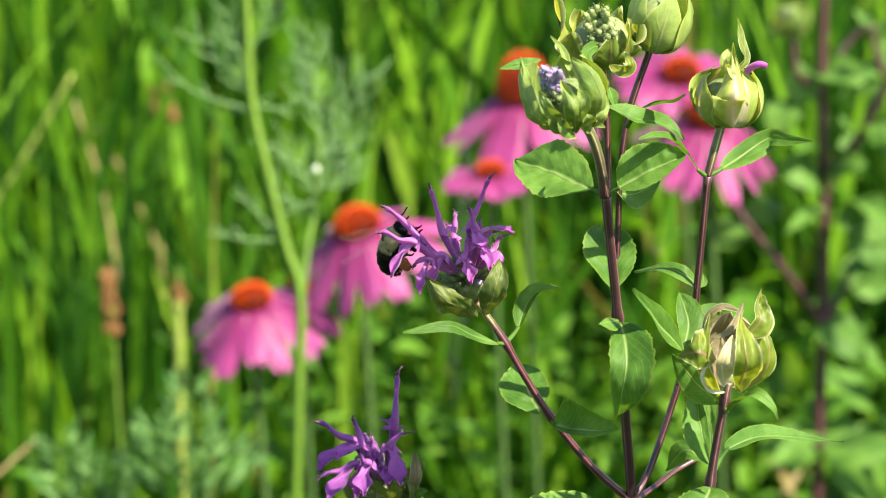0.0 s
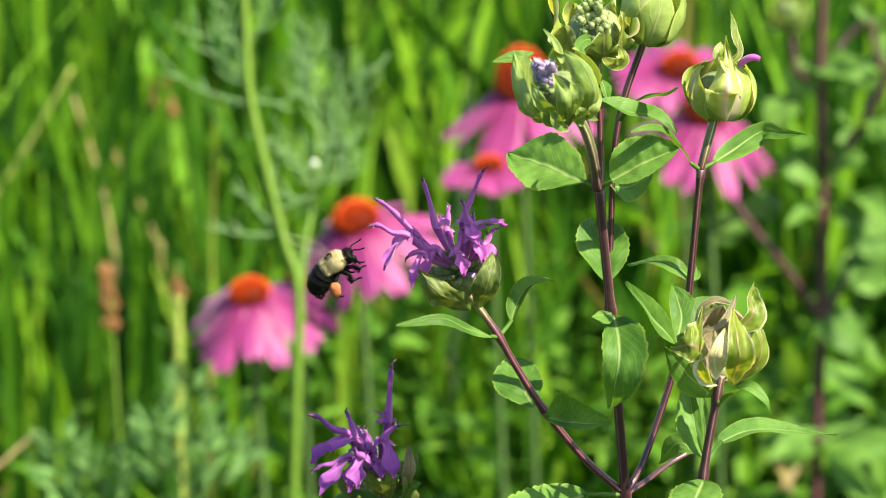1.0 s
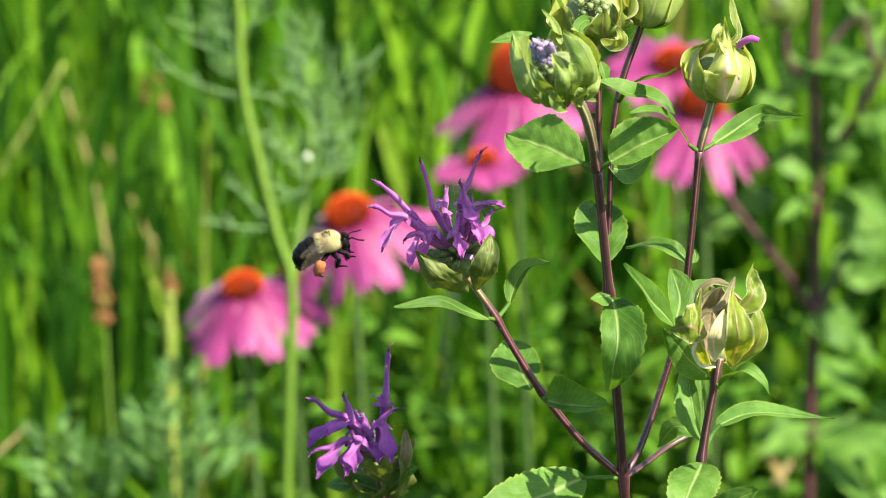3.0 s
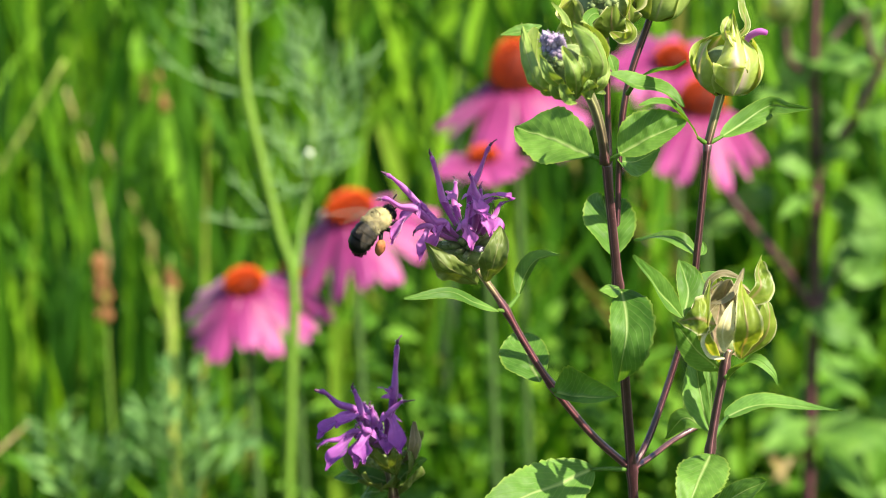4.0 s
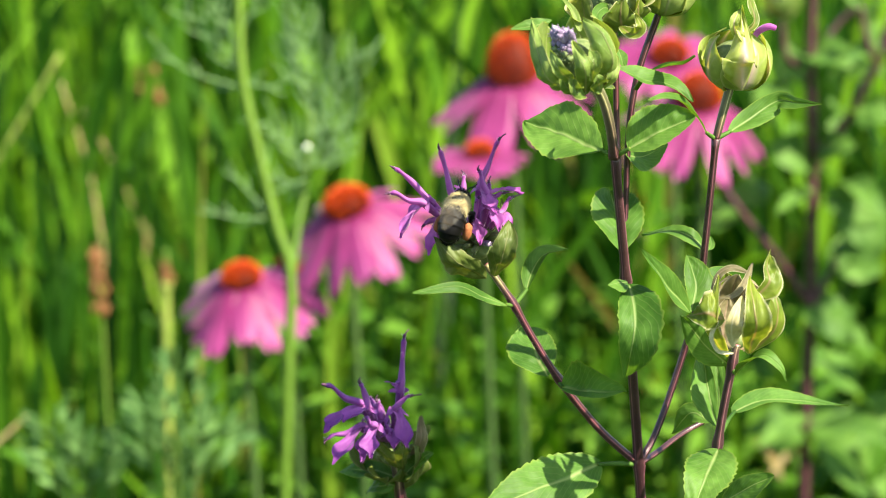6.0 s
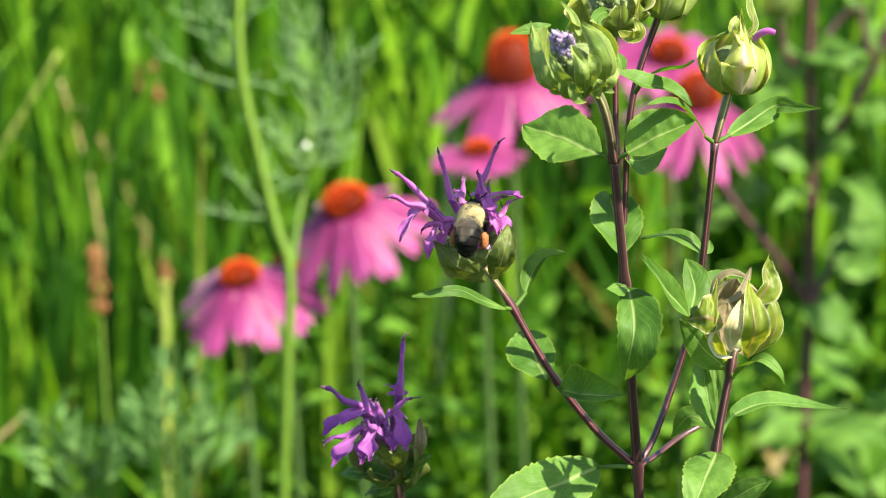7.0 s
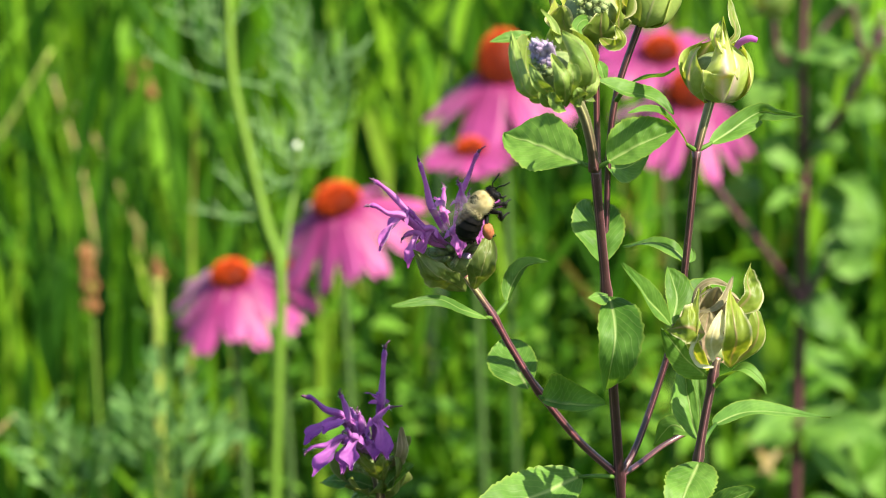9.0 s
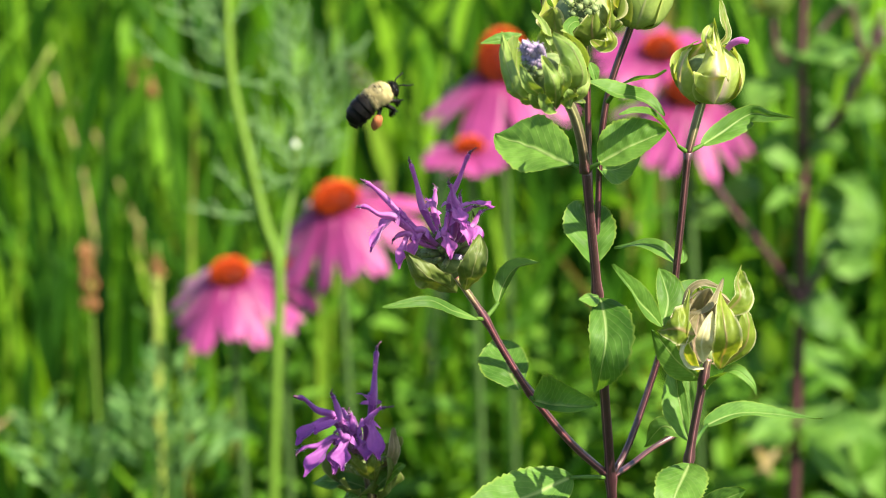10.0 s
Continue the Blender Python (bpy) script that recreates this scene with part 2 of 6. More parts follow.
def part(name, bm, mat, parent=None, label=""):
    """One mesh, given in world coordinates, as a part of its thing."""
    me = bpy.data.meshes.new(name)
    if parent:
        bmesh.ops.translate(bm, vec=-origin(parent), verts=bm.verts)
    bm.to_mesh(me)
    bm.free()
    me.polygons.foreach_set("use_smooth", [True] * len(me.polygons))
    me.materials.append(mat)
    ob = new(name, me)
    ob.parent = parent
    if label:
        ob["label"] = label
    return ob


def thing(name, at, label, category, group="", kind=""):
    ob = new(name)
    ob.location = at
    ob.empty_display_size = 0.01
    return tagged(ob, label, category, group, kind)


def spline(points, per=8):
    """A smooth line through the points."""
    p = [V(q) for q in points]
    p = [2 * p[0] - p[1]] + p + [2 * p[-1] - p[-2]]
    out = []
    for k in range(1, len(p) - 2):
        for s in range(per):
            t = s / per
            a, b, c, d = p[k - 1:k + 3]
            out.append(0.5 * ((2 * b) + (c - a) * t + (2 * a - 5 * b + 4 * c - d) * t * t + (3 * b - a - 3 * c + d) * t ** 3))
    return out + [p[-2]]


def tube(bm, line, radius, sides=8, square=0.0, cap=True):
    """A tube along the line; radius(u) gives its half width. square above 0 makes the section four-cornered."""
    uvl = bm.loops.layers.uv.verify()
    n = len(line)
    rings, side = [], None
    for i, p in enumerate(line):
        d = (line[min(i + 1, n - 1)] - line[max(i - 1, 0)]).normalized()
        if side is None:
            side = d.cross(Vector((0.3, -1, 0.2))).normalized()
        side = (side - d * side.dot(d)).normalized()
        other = d.cross(side)
        r = radius(i / (n - 1))
        ring = []
        for k in range(sides):
            a = 2 * math.pi * k / sides
            rr = r * (1 + square * math.cos(4 * a))
            ring.append(bm.verts.new(p + (side * math.cos(a) + other * math.sin(a)) * rr))
        rings.append(ring)
    for i in range(n - 1):
        for k in range(sides):
            f = bm.faces.new((rings[i][k], rings[i][(k + 1) % sides], rings[i + 1][(k + 1) % sides], rings[i + 1][k]))
            for loop, uv in zip(f.loops, ((i, k), (i, k + 1), (i + 1, k + 1), (i + 1, k))):
                loop[uvl].uv = (uv[0] / (n - 1), uv[1] / sides)
    if cap:
        bm.faces.new(rings[0][::-1])
        bm.faces.new(rings[-1])


def sheet(bm, n, m, place):
    """A grid of n by m quads; place(u, v) gives each corner, u along, v across from -1 to 1."""
    uvl = bm.loops.layers.uv.verify()
    vs = [[bm.verts.new(place(i / n, 2 * j / m - 1)) for j in range(m + 1)] for i in range(n + 1)]
    for i in range(n):
        for j in range(m):
            f = bm.faces.new((vs[i][j], vs[i + 1][j], vs[i + 1][j + 1], vs[i][j + 1]))
            for loop, uv in zip(f.loops, ((i, j), (i + 1, j), (i + 1, j + 1), (i, j + 1))):
                loop[uvl].uv = (uv[0] / n, uv[1] / m)


def ball(bm, at, rx, ry=None, rz=None, turn=None, seg=12, rings=8):
    r = bmesh.ops.create_uvsphere(bm, u_segments=seg, v_segments=rings, radius=1.0)
    m = Matrix.Translation(at) @ (turn.to_4x4() if turn else Matrix()) @ Matrix.Diagonal((rx, ry or rx, rz or rx, 1))
    bmesh.ops.transform(bm, matrix=m, verts=r["verts"])
    return r["verts"]


def stem(parent, points, r0, r1, mat, name="stem", square=0.10, joints=(), down=0):
    bm = bmesh.new()
    swell = [V(j) for j in joints]
    line = spline(points, 10)

    def radius(u):
        r = r0 + (r1 - r0) * u
        p = line[round(u * (len(line) - 1))]
        for j in swell:
            r *= 1 + 0.35 * math.exp(-((p - j).length / 0.0016) ** 2)
        return r
    tube(bm, line, radius, 12, square)
    ob = part(name, bm, mat, parent)
    if down:
        fz = bmesh.new()
        rng = random.Random(len(line) + int(r0 * 1e6))
        for k in range(down):
            i = rng.randrange(1, len(line) - 1)
            p = line[i].lerp(line[i + 1], rng.random())
            d = (line[i + 1] - line[i]).normalized()
            e = d.cross(V((rng.uniform(-1, 1), rng.uniform(-1, 1), rng.uniform(-1, 1)))).normalized()
            q = p + e * radius(i / (len(line) - 1)) * 0.95
            tube(fz, [q, q + (e - d * 0.5) * rng.uniform(0.00012, 0.0003)], lambda u: 0.000010 * (1.3 - u), 3)
        tagged(part("down", fz, DOWN, ob), kind="stuff")
    return ob


def leaf(parent, base, tip, width, face, bow=0.08, curl=0.0, fold=0.25, wave=0.12, teeth=0.08, twist=0.0, stalk=None, mat=None, full=0.42, name="leaf", n=48, m=14, rugged=1.0, plump=1.25):
    """One leaf from base to tip, its upper side towards face. bow arches it, curl bends the tip, fold lifts its halves."""
    base, tip, face = V(base), V(tip), V(face)
    bm = bmesh.new()
    d = tip - base
    length = d.length
    d.normalize()
    f0 = (face - d * face.dot(d)).normalized()
    s0 = d.cross(f0)
    ph = random.random() * 6.28
    peak = full ** full * (1 - full) ** (1 - full)

    def place(u, v):
        a = twist * u
        f = f0 * math.cos(a) + s0 * math.sin(a)
        s = d.cross(f)
        w = width / 2 * max(((u + 0.003) ** full * (1.0005 - u) ** (1 - full) / peak), 0.0) ** plump + 0.00012
        w *= 1 + 0.10 * noise.noise((u * 5, ph, 3.0 if v > 0 else 7.0))
        saw = (u * 14 + 0.4 * noise.noise((u * 9, ph, v))) % 1.0
        if abs(v) > 0.99:
            w *= 1 + teeth * (1 - saw)
        c = base + d * (length * u) + f0 * length * (bow * 4 * u * (1 - u) + curl * u ** 3)
        lift = fold * w * abs(v) ** 1.15 * (1.25 if v > 0 else 0.85) - 0.08 * width * abs(v) ** 5 * (0.4 + math.sin(u * 9 + ph)) + 1.4 * wave * width * 0.5 * v * abs(v) * math.sin(u * 7 + ph + (1.7 if v > 0 else 0))
        lift += rugged * 0.10 * width * noise.noise((u * 3 + ph, v * 1.6, ph)) * min(1.0, u * 4)
        lift += rugged * 0.013 * width * math.sin(u * 9 * 6.28 - abs(v) * 4 + 0.8 * math.sin(u * 5 + ph)) * (1 - abs(v) ** 3) * min(abs(v) * 3, 1.0)
        lift += rugged * 0.05 * width * noise.noise((u * 7 + ph, v * 3.2, ph * 2)) * min(1.0, u * 4)
        return c + s * (w * v) + f * lift
    sheet(bm, n, m, place)
    if stalk:
        st = V(stalk)
        tube(bm, spline([st, st * 0.4 + base * 0.6 + f0 * length * 0.01, base + d * length * 0.03], 4), lambda u: 0.00055 - 0.0002 * u, 6)
    return part(name, bm, mat or LEAF, parent)


def blade(parent, spine, left, right, face=(0, -0.75, 0.65), lift=(14, 14), roll=(0, 0), twist=0.0, teeth=0.07, wave=0.10, stalk=None, mat=None, full=0.45, blunt=0.85, crumple=1.0, name="leaf", n=44, m=16):
    """A leaf or bract along a bent midrib. left, right: its half widths; lift: degrees by which each half rises towards face,
    roll: how much more it does at the margin. full: where it is widest, blunt: below 1 rounded, above 1 drawn out to a point."""
    bm = bmesh.new()
    line = spline(spine, 12)
    run = [0.0]
    for p, q in zip(line, line[1:]):
        run.append(run[-1] + (q - p).length)
    length = run[-1]
    rng = random.Random(int(abs(sum(line[0]) + length) * 1e6))
    ph = rng.random() * 6.28
    bias = math.log(0.5) / math.log(full)
    face = V(face)

    def along(u):
        s = u * length
        k = 0
        while k < len(run) - 2 and run[k + 1] < s:
            k += 1
        t = (s - run[k]) / max(run[k + 1] - run[k], 1e-9)
        return line[k].lerp(line[k + 1], t), (line[min(k + 2, len(line) - 1)] - line[max(k - 1, 0)]).normalized()

    def place(u, v):
        c, d = along(u)
        f = (face - d * face.dot(d)).normalized()
        s = d.cross(f)
        if twist:
            a = twist * u
            f, s = f * math.cos(a) + s * math.sin(a), s * math.cos(a) - f * math.sin(a)
        e = abs(v)
        k = 1 if v > 0 else 0
        big = (left, right)[k]
        w = big * max(math.sin(math.pi * min(u, 0.9995) ** bias), 0.0) ** blunt + 0.00008
        w *= 1 + 0.07 * crumple * noise.noise((u * 5, ph, 3.0 + 4 * k)) + 0.03 * crumple * noise.noise((u * 14, ph, 9.0 + 4 * k))
        if e > 0.99 and teeth:
            w *= 1 + teeth * (1 - (u * 13 + 0.5 * noise.noise((u * 8, ph, v))) % 1.0) * min(1.0, 6 * u)
        a = radians(lift[k] + roll[k] * e * 0.6)
        h = wave * big * e * e * math.sin(u * 8 + ph + 1.9 * k) * (0.5 + u)
        h += 0.10 * crumple * big * noise.noise((u * 4 + ph, v * 1.8, ph)) * min(1.0, u * 4)
        h += 0.05 * crumple * big * noise.noise((u * 9, v * 3.5, ph * 3)) * min(1.0, u * 4)
        h += 0.012 * big * math.sin(u * 7.3 * 6.28 - e * 4 + ph + 2 * noise.noise((u * 3, ph, 5.0 * k))) * (1 - e ** 3) * min(e * 3, 1.0)
        h -= 0.05 * big * math.exp(-(e * 7) ** 2)
        return c + s * (w * v * math.cos(a)) + f * (w * e * math.sin(a) + h)
    sheet(bm, n, m, place)
    if stalk:
        st = V(stalk)
        c, d = along(0.03)
        tube(bm, spline([st, st * 0.4 + line[0] * 0.6, c], 4), lambda u: 0.00052 - 0.00018 * u, 6)
    return part(name, bm, mat or LEAF, parent)


def bract(parent, centre, axis, azimuth, radius, height, width, tip=0.1, flare=0.0, ruffle=0.1, mat=None, end=0.86, hook=0.0, point=3.6, name="bract"):
    """A cupped bract on a head: it clasps a ball of that radius and height and ends in a point. end: how far it closes over the top.
    Azimuth 0 is towards -x, a quarter turn on is towards -y."""
    bm = bmesh.new()
    axis = V(axis).normalized()
    ref = axis.cross(Vector((0, 1, 0))).normalized()
    oth = axis.cross(ref)
    ph = random.random() * 6.28
    wob = random.uniform(0.05, 0.12)

    def place(u, v):
        w = width * (1 - u ** point) * (0.62 + 0.42 * math.sin(math.pi * u)) + 0.02
        a = azimuth + w * v + wob * math.sin(u * 5 + ph) + hook * u * u
        theta = math.pi * (0.05 + (end - 0.05) * u)
        rr = radius * max(math.sin(theta), 0.02) ** 0.75
        over = max((u - 0.68) / 0.32, 0.0)
        rr += radius * flare * over * over
        edge = abs(v) ** 3
        rr *= 1 + ruffle * edge * math.sin(u * 9 + ph + (2.2 if v > 0 else 0)) + 0.06 * edge * u
        rr *= 1 + (0.03 + 0.22 * ruffle) * noise.noise((u * 4 + ph, v * 2.5, ph)) - 0.03 * math.exp(-(v * 9) ** 2)
        z = -0.5 * height * math.cos(theta) + tip * height * over ** 1.5
        z += height * 0.03 * edge * math.sin(u * 13 + ph * 2)
        return V(centre) + axis * z + (ref * math.cos(a) + oth * math.sin(a)) * rr
    sheet(bm, 24, 12, place)
    return part(name, bm, mat or BRACT, parent)


def bud_head(parent, centre, axis, radius, height, bracts, mat, ruffle=0.1, seed=1, showing=0, facing_a=1.2, label="", core=0.8, tips=None):
    """A flower bud: a core of calyx tubes, clasped by bracts, each (azimuth, half width, end, tip, flare).
    showing: how many calyx tips peep out, towards the azimuth facing_a."""
    random.seed(seed)
    axis = V(axis).normalized()
    bm = bmesh.new()
    turn = axis.to_track_quat("Z", "Y").to_matrix()
    ball(bm, V(centre) - axis * height * (0.46 - 0.5 * core), radius * core, radius * core, height * 0.5 * core, turn, 20, 14)
    head = part("bud_head", bm, CALYX, parent, label)
    for k, (a, w, end, tip, flare) in enumerate(bracts):
        bract(head, centre, axis, a, radius * (0.95 + 0.05 * (k % 3)), height, w, tip, flare, ruffle, mat, end)
    ref = axis.cross(Vector((0, 1, 0))).normalized()
    oth = axis.cross(ref)
    out = ref * math.cos(facing_a) + oth * math.sin(facing_a)
    cross = axis.cross(out)
    for k in range(showing):
        bm = bmesh.new()
        q = k * 2.39996
        rad = 0.62 * math.sqrt((k + 0.5) / showing)
        dirn = (axis * (0.62 + rad * math.cos(q)) + out * 0.75 + cross * rad * math.sin(q) * 0.75).normalized()
        p = V(centre) + dirn * radius * core * 0.9
        ln = radius * (0.30 if dirn.dot(axis) < 0.7 else 0.58) * random.uniform(0.85, 1.2)
        dirn = (dirn + V((random.uniform(-1, 1), random.uniform(-1, 1), random.uniform(-1, 1))) * 0.16).normalized()
        tube(bm, [p + dirn * ln * q / 8 for q in range(9)], lambda u: radius * (0.085 + 0.035 * u) * math.sqrt(max(1 - max(u - 0.55, 0) ** 2 / 0.21, 0.02)), 9)
        c2 = dirn.cross(V((0.2, 0.3, 1))).normalized()
        for q in range(40):
            b2, u2 = q * 2.39996, 0.45 + 0.5 * (q % 10) / 10
            s2 = c2 * math.cos(b2) + dirn.cross(c2) * math.sin(b2)
            e = p + dirn * ln * u2 + s2 * radius * 0.09
            tube(bm, [e, e + (dirn * 0.5 + s2) * radius * 0.06], lambda u: radius * (0.008 - 0.005 * u), 3)
        part("calyx", bm, (tips or CALYX_TIP) if dirn.dot(axis) > 0.45 else CALYX, head)
    return head


def floret(parent, base, throat, hood, lip, droop, size=1.0, mat=None, broad=1.0):
    """A two-lipped floret: a tube from base to throat, a narrow flattened hood to its tip, and a drooping, three-lobed lower lip."""
    base, throat, hood, lip = V(base), V(throat), V(hood), V(lip)
    bm = bmesh.new()
    mm = 0.001 * size
    line = spline([base, base * 0.5 + throat * 0.5 + V(droop) * 0.4, throat], 6)
    tube(bm, line, lambda u: mm * (0.36 + 0.42 * u ** 1.6), 10, 0.0, False)
    d = (throat - line[-3]).normalized()
    ph = random.random() * 6.28
    bow = random.uniform(-0.5, 0.4)
    hline = spline([line[-3], throat + d * mm * 0.6, throat.lerp(hood, 0.45) + V(droop) * bow, throat.lerp(hood, 0.8) - V(droop) * 0.25, hood], 6)
    tube(bm, hline, lambda u: mm * (0.44 * (1 - u) + 0.22 + 0.06 * math.sin(u * 13 + ph) + 0.10 * math.exp(-((u - 0.86) / 0.07) ** 2)), 8, 0.16)
    cross = d.cross(V(droop)).normalized()
    axis = lip - throat
    long = axis.length
    under = axis.cross(cross).normalized()
    curl = random.uniform(0.6, 1.3)

    def place(u, v):
        side = abs(v)
        w = mm * broad * (0.58 - 0.10 * u + 0.80 * math.exp(-((u - 0.72) / 0.20) ** 2)) * math.sqrt(max(1.0 - 0.7 * u ** 8, 0.05))
        w *= 1 + 0.10 * math.sin(u * 14 + ph) * side
        lobe = (0.10 * side ** 2 + 0.05 * (1 + math.cos(v * 7.5 + 0.5 * math.sin(ph)))) * u ** 4
        c = throat + axis * (u - lobe) + V(droop) * (curl * u * u * 0.9 - 1.2 * u * (1 - u)) + cross * mm * 0.5 * math.sin(u * 4 + ph) * u
        fold = mm * (0.70 * v * v * (0.5 + u) + 0.30 * u * math.sin(v * 4 + ph) * side + 0.12 * math.sin(u * 17 + v * 5 + ph))
        return c + cross * (w * v) + under * fold
    sheet(bm, 18, 12, place)
    # two little side lobes at the mouth
    for s in (-1, 1):
        sheet(bm, 5, 4, lambda u, v: throat + cross * s * mm * (0.6 + 1.3 * u) + axis.normalized() * mm * (0.8 * u + 0.65 * v * (1 - u * u)) + V(droop) * (0.5 * u * u))
    ob = part("floret", bm, mat or FLORET, parent)
    ab = bmesh.new()
    tip = hline[-1]
    dirn = (hline[-1] - hline[-3]).normalized()
    ball(ab, tip + dirn * mm * 0.2, mm * 0.28, mm * 0.28, mm * 0.55, dirn.to_track_quat("Z", "Y").to_matrix(), 8, 6)
    tube(ab, [tip - dirn * mm, tip + dirn * mm * 0.9 + cross * mm * 0.25, tip + dirn * mm * 1.3 + cross * mm * 0.7], lambda u: mm * 0.12, 5)
    part("anther", ab, ANTHER, ob)
    fz = bmesh.new()
    for k in range(26):
        q = hline[-1 - k % 9]
        e = (V((random.uniform(-1, 1), random.uniform(-1, 1), random.uniform(-1, 1))) + dirn * 0.6).normalized()
        tube(fz, [q, q + e * mm * random.uniform(0.45, 0.9)], lambda u: mm * 0.030 * (1.2 - u), 3)
    tagged(part("hair", fz, FUZZ, ob), kind="stuff")
    return ob


def calyx_cluster(head, centre, axis, radius, count, seed):
    random.seed(seed)
    axis = V(axis).normalized()
    ref = axis.cross(Vector((0, 1, 0))).normalized()
    oth = axis.cross(ref)
    for k in range(count):
        a = k * 2.39996
        r = math.sqrt((k + 0.5) / count)
        dirn = (axis * (1.05 - 0.98 * r) + (ref * math.cos(a) + oth * math.sin(a)) * r * 0.95).normalized()
        p = V(centre)
        bm = bmesh.new()
        e = p + dirn * radius * random.uniform(0.9, 1.12)
        tube(bm, [p + dirn * radius * 0.35, p + dirn * radius * 0.7, e - dirn * radius * 0.06, e], lambda u: radius * (0.105 if u < 0.9 else 0.075), 8)
        for q in range(5):
            b2 = 2 * math.pi * q / 5
            c2 = dirn.cross(Vector((0.2, 0.3, 1))).normalized()
            s2 = c2 * math.cos(b2) + dirn.cross(c2) * math.sin(b2)
            tube(bm, [e + s2 * radius * 0.07, e + s2 * radius * 0.10 + dirn * radius * 0.13], lambda u: radius * (0.022 - 0.016 * u), 4)
        part("calyx", bm, CALYX_TIP if k % 9 == 0 else CALYX, head)


# ---- ground and grass ----
def meadow_ground():
    bm = bmesh.new()
    n = 60
    for i in range(n + 1):
        for j in range(n + 1):
            x = ((i / n * 2 - 1) ** 3) * 400
            y = ((j / n * 2 - 1) ** 3) * 400
            far = math.hypot(x, y)
            bm.verts.new((x, y, 0.03 * noise.noise((x * 0.8, y * 0.8, 0)) * min(1.0, far + 0.2) - 0.01))
    bm.verts.ensure_lookup_table()
    for i in range(n):
        for j in range(n):
            a = i * (n + 1) + j
            bm.faces.new([bm.verts[k] for k in (a, a + n + 1, a + n + 2, a + 1)])
    tagged(part("ground", bm, SOIL), "dark meadow soil with thatch under tall grass", "ground", kind="structure")


def blades(name, count, place, height, width, lean, seed, mat, label, segs=6):
    """Grass blades as one mesh: place() gives the foot, height and width their ranges."""
    rng = np.random.default_rng(seed)
    verts, faces, uvs = [], [], []
    for k in range(count):
        x, y = place(rng)
        h = rng.uniform(*height) * (0.8 + 0.4 * rng.random())
        w = rng.uniform(*width) / 2
        a = rng.uniform(0, 2 * math.pi)
        turn = rng.normal(0.0, 0.7)
        sx, sy = math.cos(turn), math.sin(turn)
        bend = abs(rng.normal(0, lean)) * h
        b0 = len(verts)
        for i in range(segs + 1):
            u = i / segs
            off = bend * u ** 2.2 + 0.06 * h * u
            cx, cy = x + math.cos(a) * off, y + math.sin(a) * off * 0.7
            cz = h * (u - 0.22 * (bend / h) * u ** 3)
            ww = w * (0.75 + 0.6 * u) * (1 - u ** 3) + 0.0002
            cup = 0.25 * ww
            verts += [(cx - sx * ww, cy - sy * ww - cup, cz), (cx, cy + cup, cz), (cx + sx * ww, cy + sy * ww - cup, cz)]
        for i in range(segs):
            p = b0 + 3 * i
            faces += [(p, p + 1, p + 4, p + 3), (p + 1, p + 2, p + 5, p + 4)]
    me = bpy.data.meshes.new(name)
    me.from_pydata(verts, [], faces)
    me.polygons.foreach_set("use_smooth", [True] * len(me.polygons))
    me.materials.append(mat)
    return tagged(new(name, me), label, "grass", kind="stuff")


def clumped(x0, x1, y0, y1, centres, spread):
    def place(rng):
        if rng.random() < 0.35:
            return rng.uniform(x0, x1), rng.uniform(y0, y1)
        c = clumped.rng.integers(0, centres)
        q = np.random.default_rng(int(c) + centres)
        return q.uniform(x0, x1) + rng.normal(0, spread), q.uniform(y0, y1) + rng.normal(0, spread)
    return place


clumped.rng = np.random.default_rng(5)
meadow_ground()
blades("tall_grass", 4600, clumped(-1.3, 1.4, 2.0, 4.6, 230, 0.045), (0.42, 0.76), (0.008, 0.026), 0.22, 11, BLADES, "tall broad-bladed meadow grass, bright green in the sun")
blades("tall_grass", 1100, clumped(-0.75, 0.85, 1.72, 2.1, 80, 0.025), (0.34, 0.62), (0.004, 0.015), 0.24, 12, BLADES, "tall green grass blades standing behind the coneflowers")
blades("tall_grass", 2000, clumped(-0.40, 0.45, 1.70, 2.4, 150, 0.03), (0.22, 0.46), (0.006, 0.016), 0.30, 16, BLADES, "green grass blades standing between the flower stems")
blades("tall_grass", 420, clumped(0.22, 0.75, 1.75, 2.5, 60, 0.03), (0.50, 0.80), (0.006, 0.018), 0.24, 17, BLADES, "tall green grass blades behind the dark-stemmed bergamot")
blades("short_grass", 2600, clumped(-1.2, 1.2, -0.6, 1.7, 300, 0.04), (0.14, 0.30), (0.003, 0.007), 0.35, 13, BLADES, "short green grass among the stems", 5)
blades("far_grass", 4200, clumped(-4.5, 4.5, 4.5, 12.0, 500, 0.15), (0.4, 0.8), (0.014, 0.034), 0.26, 14, BLADES, "tall green grass farther off in the meadow", 4)


def around(rng):
    """Feet for the meadow on all sides, clear of the view and of the camera's own stand."""
    while True:
        x, y = rng.uniform(-6.0, 6.0), rng.uniform(-5.0, 7.0)
        if abs(x - 0.03) < 0.45 + 0.24 * max(y, 0.0) + 0.12 * math.sin(7 * y) and -0.5 + 0.3 * math.sin(5 * x) < y < 4.6:
            continue
        if y > 4.6 and abs(x) > 4.5 or y <= 4.6:
            return x, y


blades("meadow_grass", 15000, around, (0.35, 0.70), (0.010, 0.028), 0.25, 15, BLADES, "tall green grass on all sides of the meadow", 4)


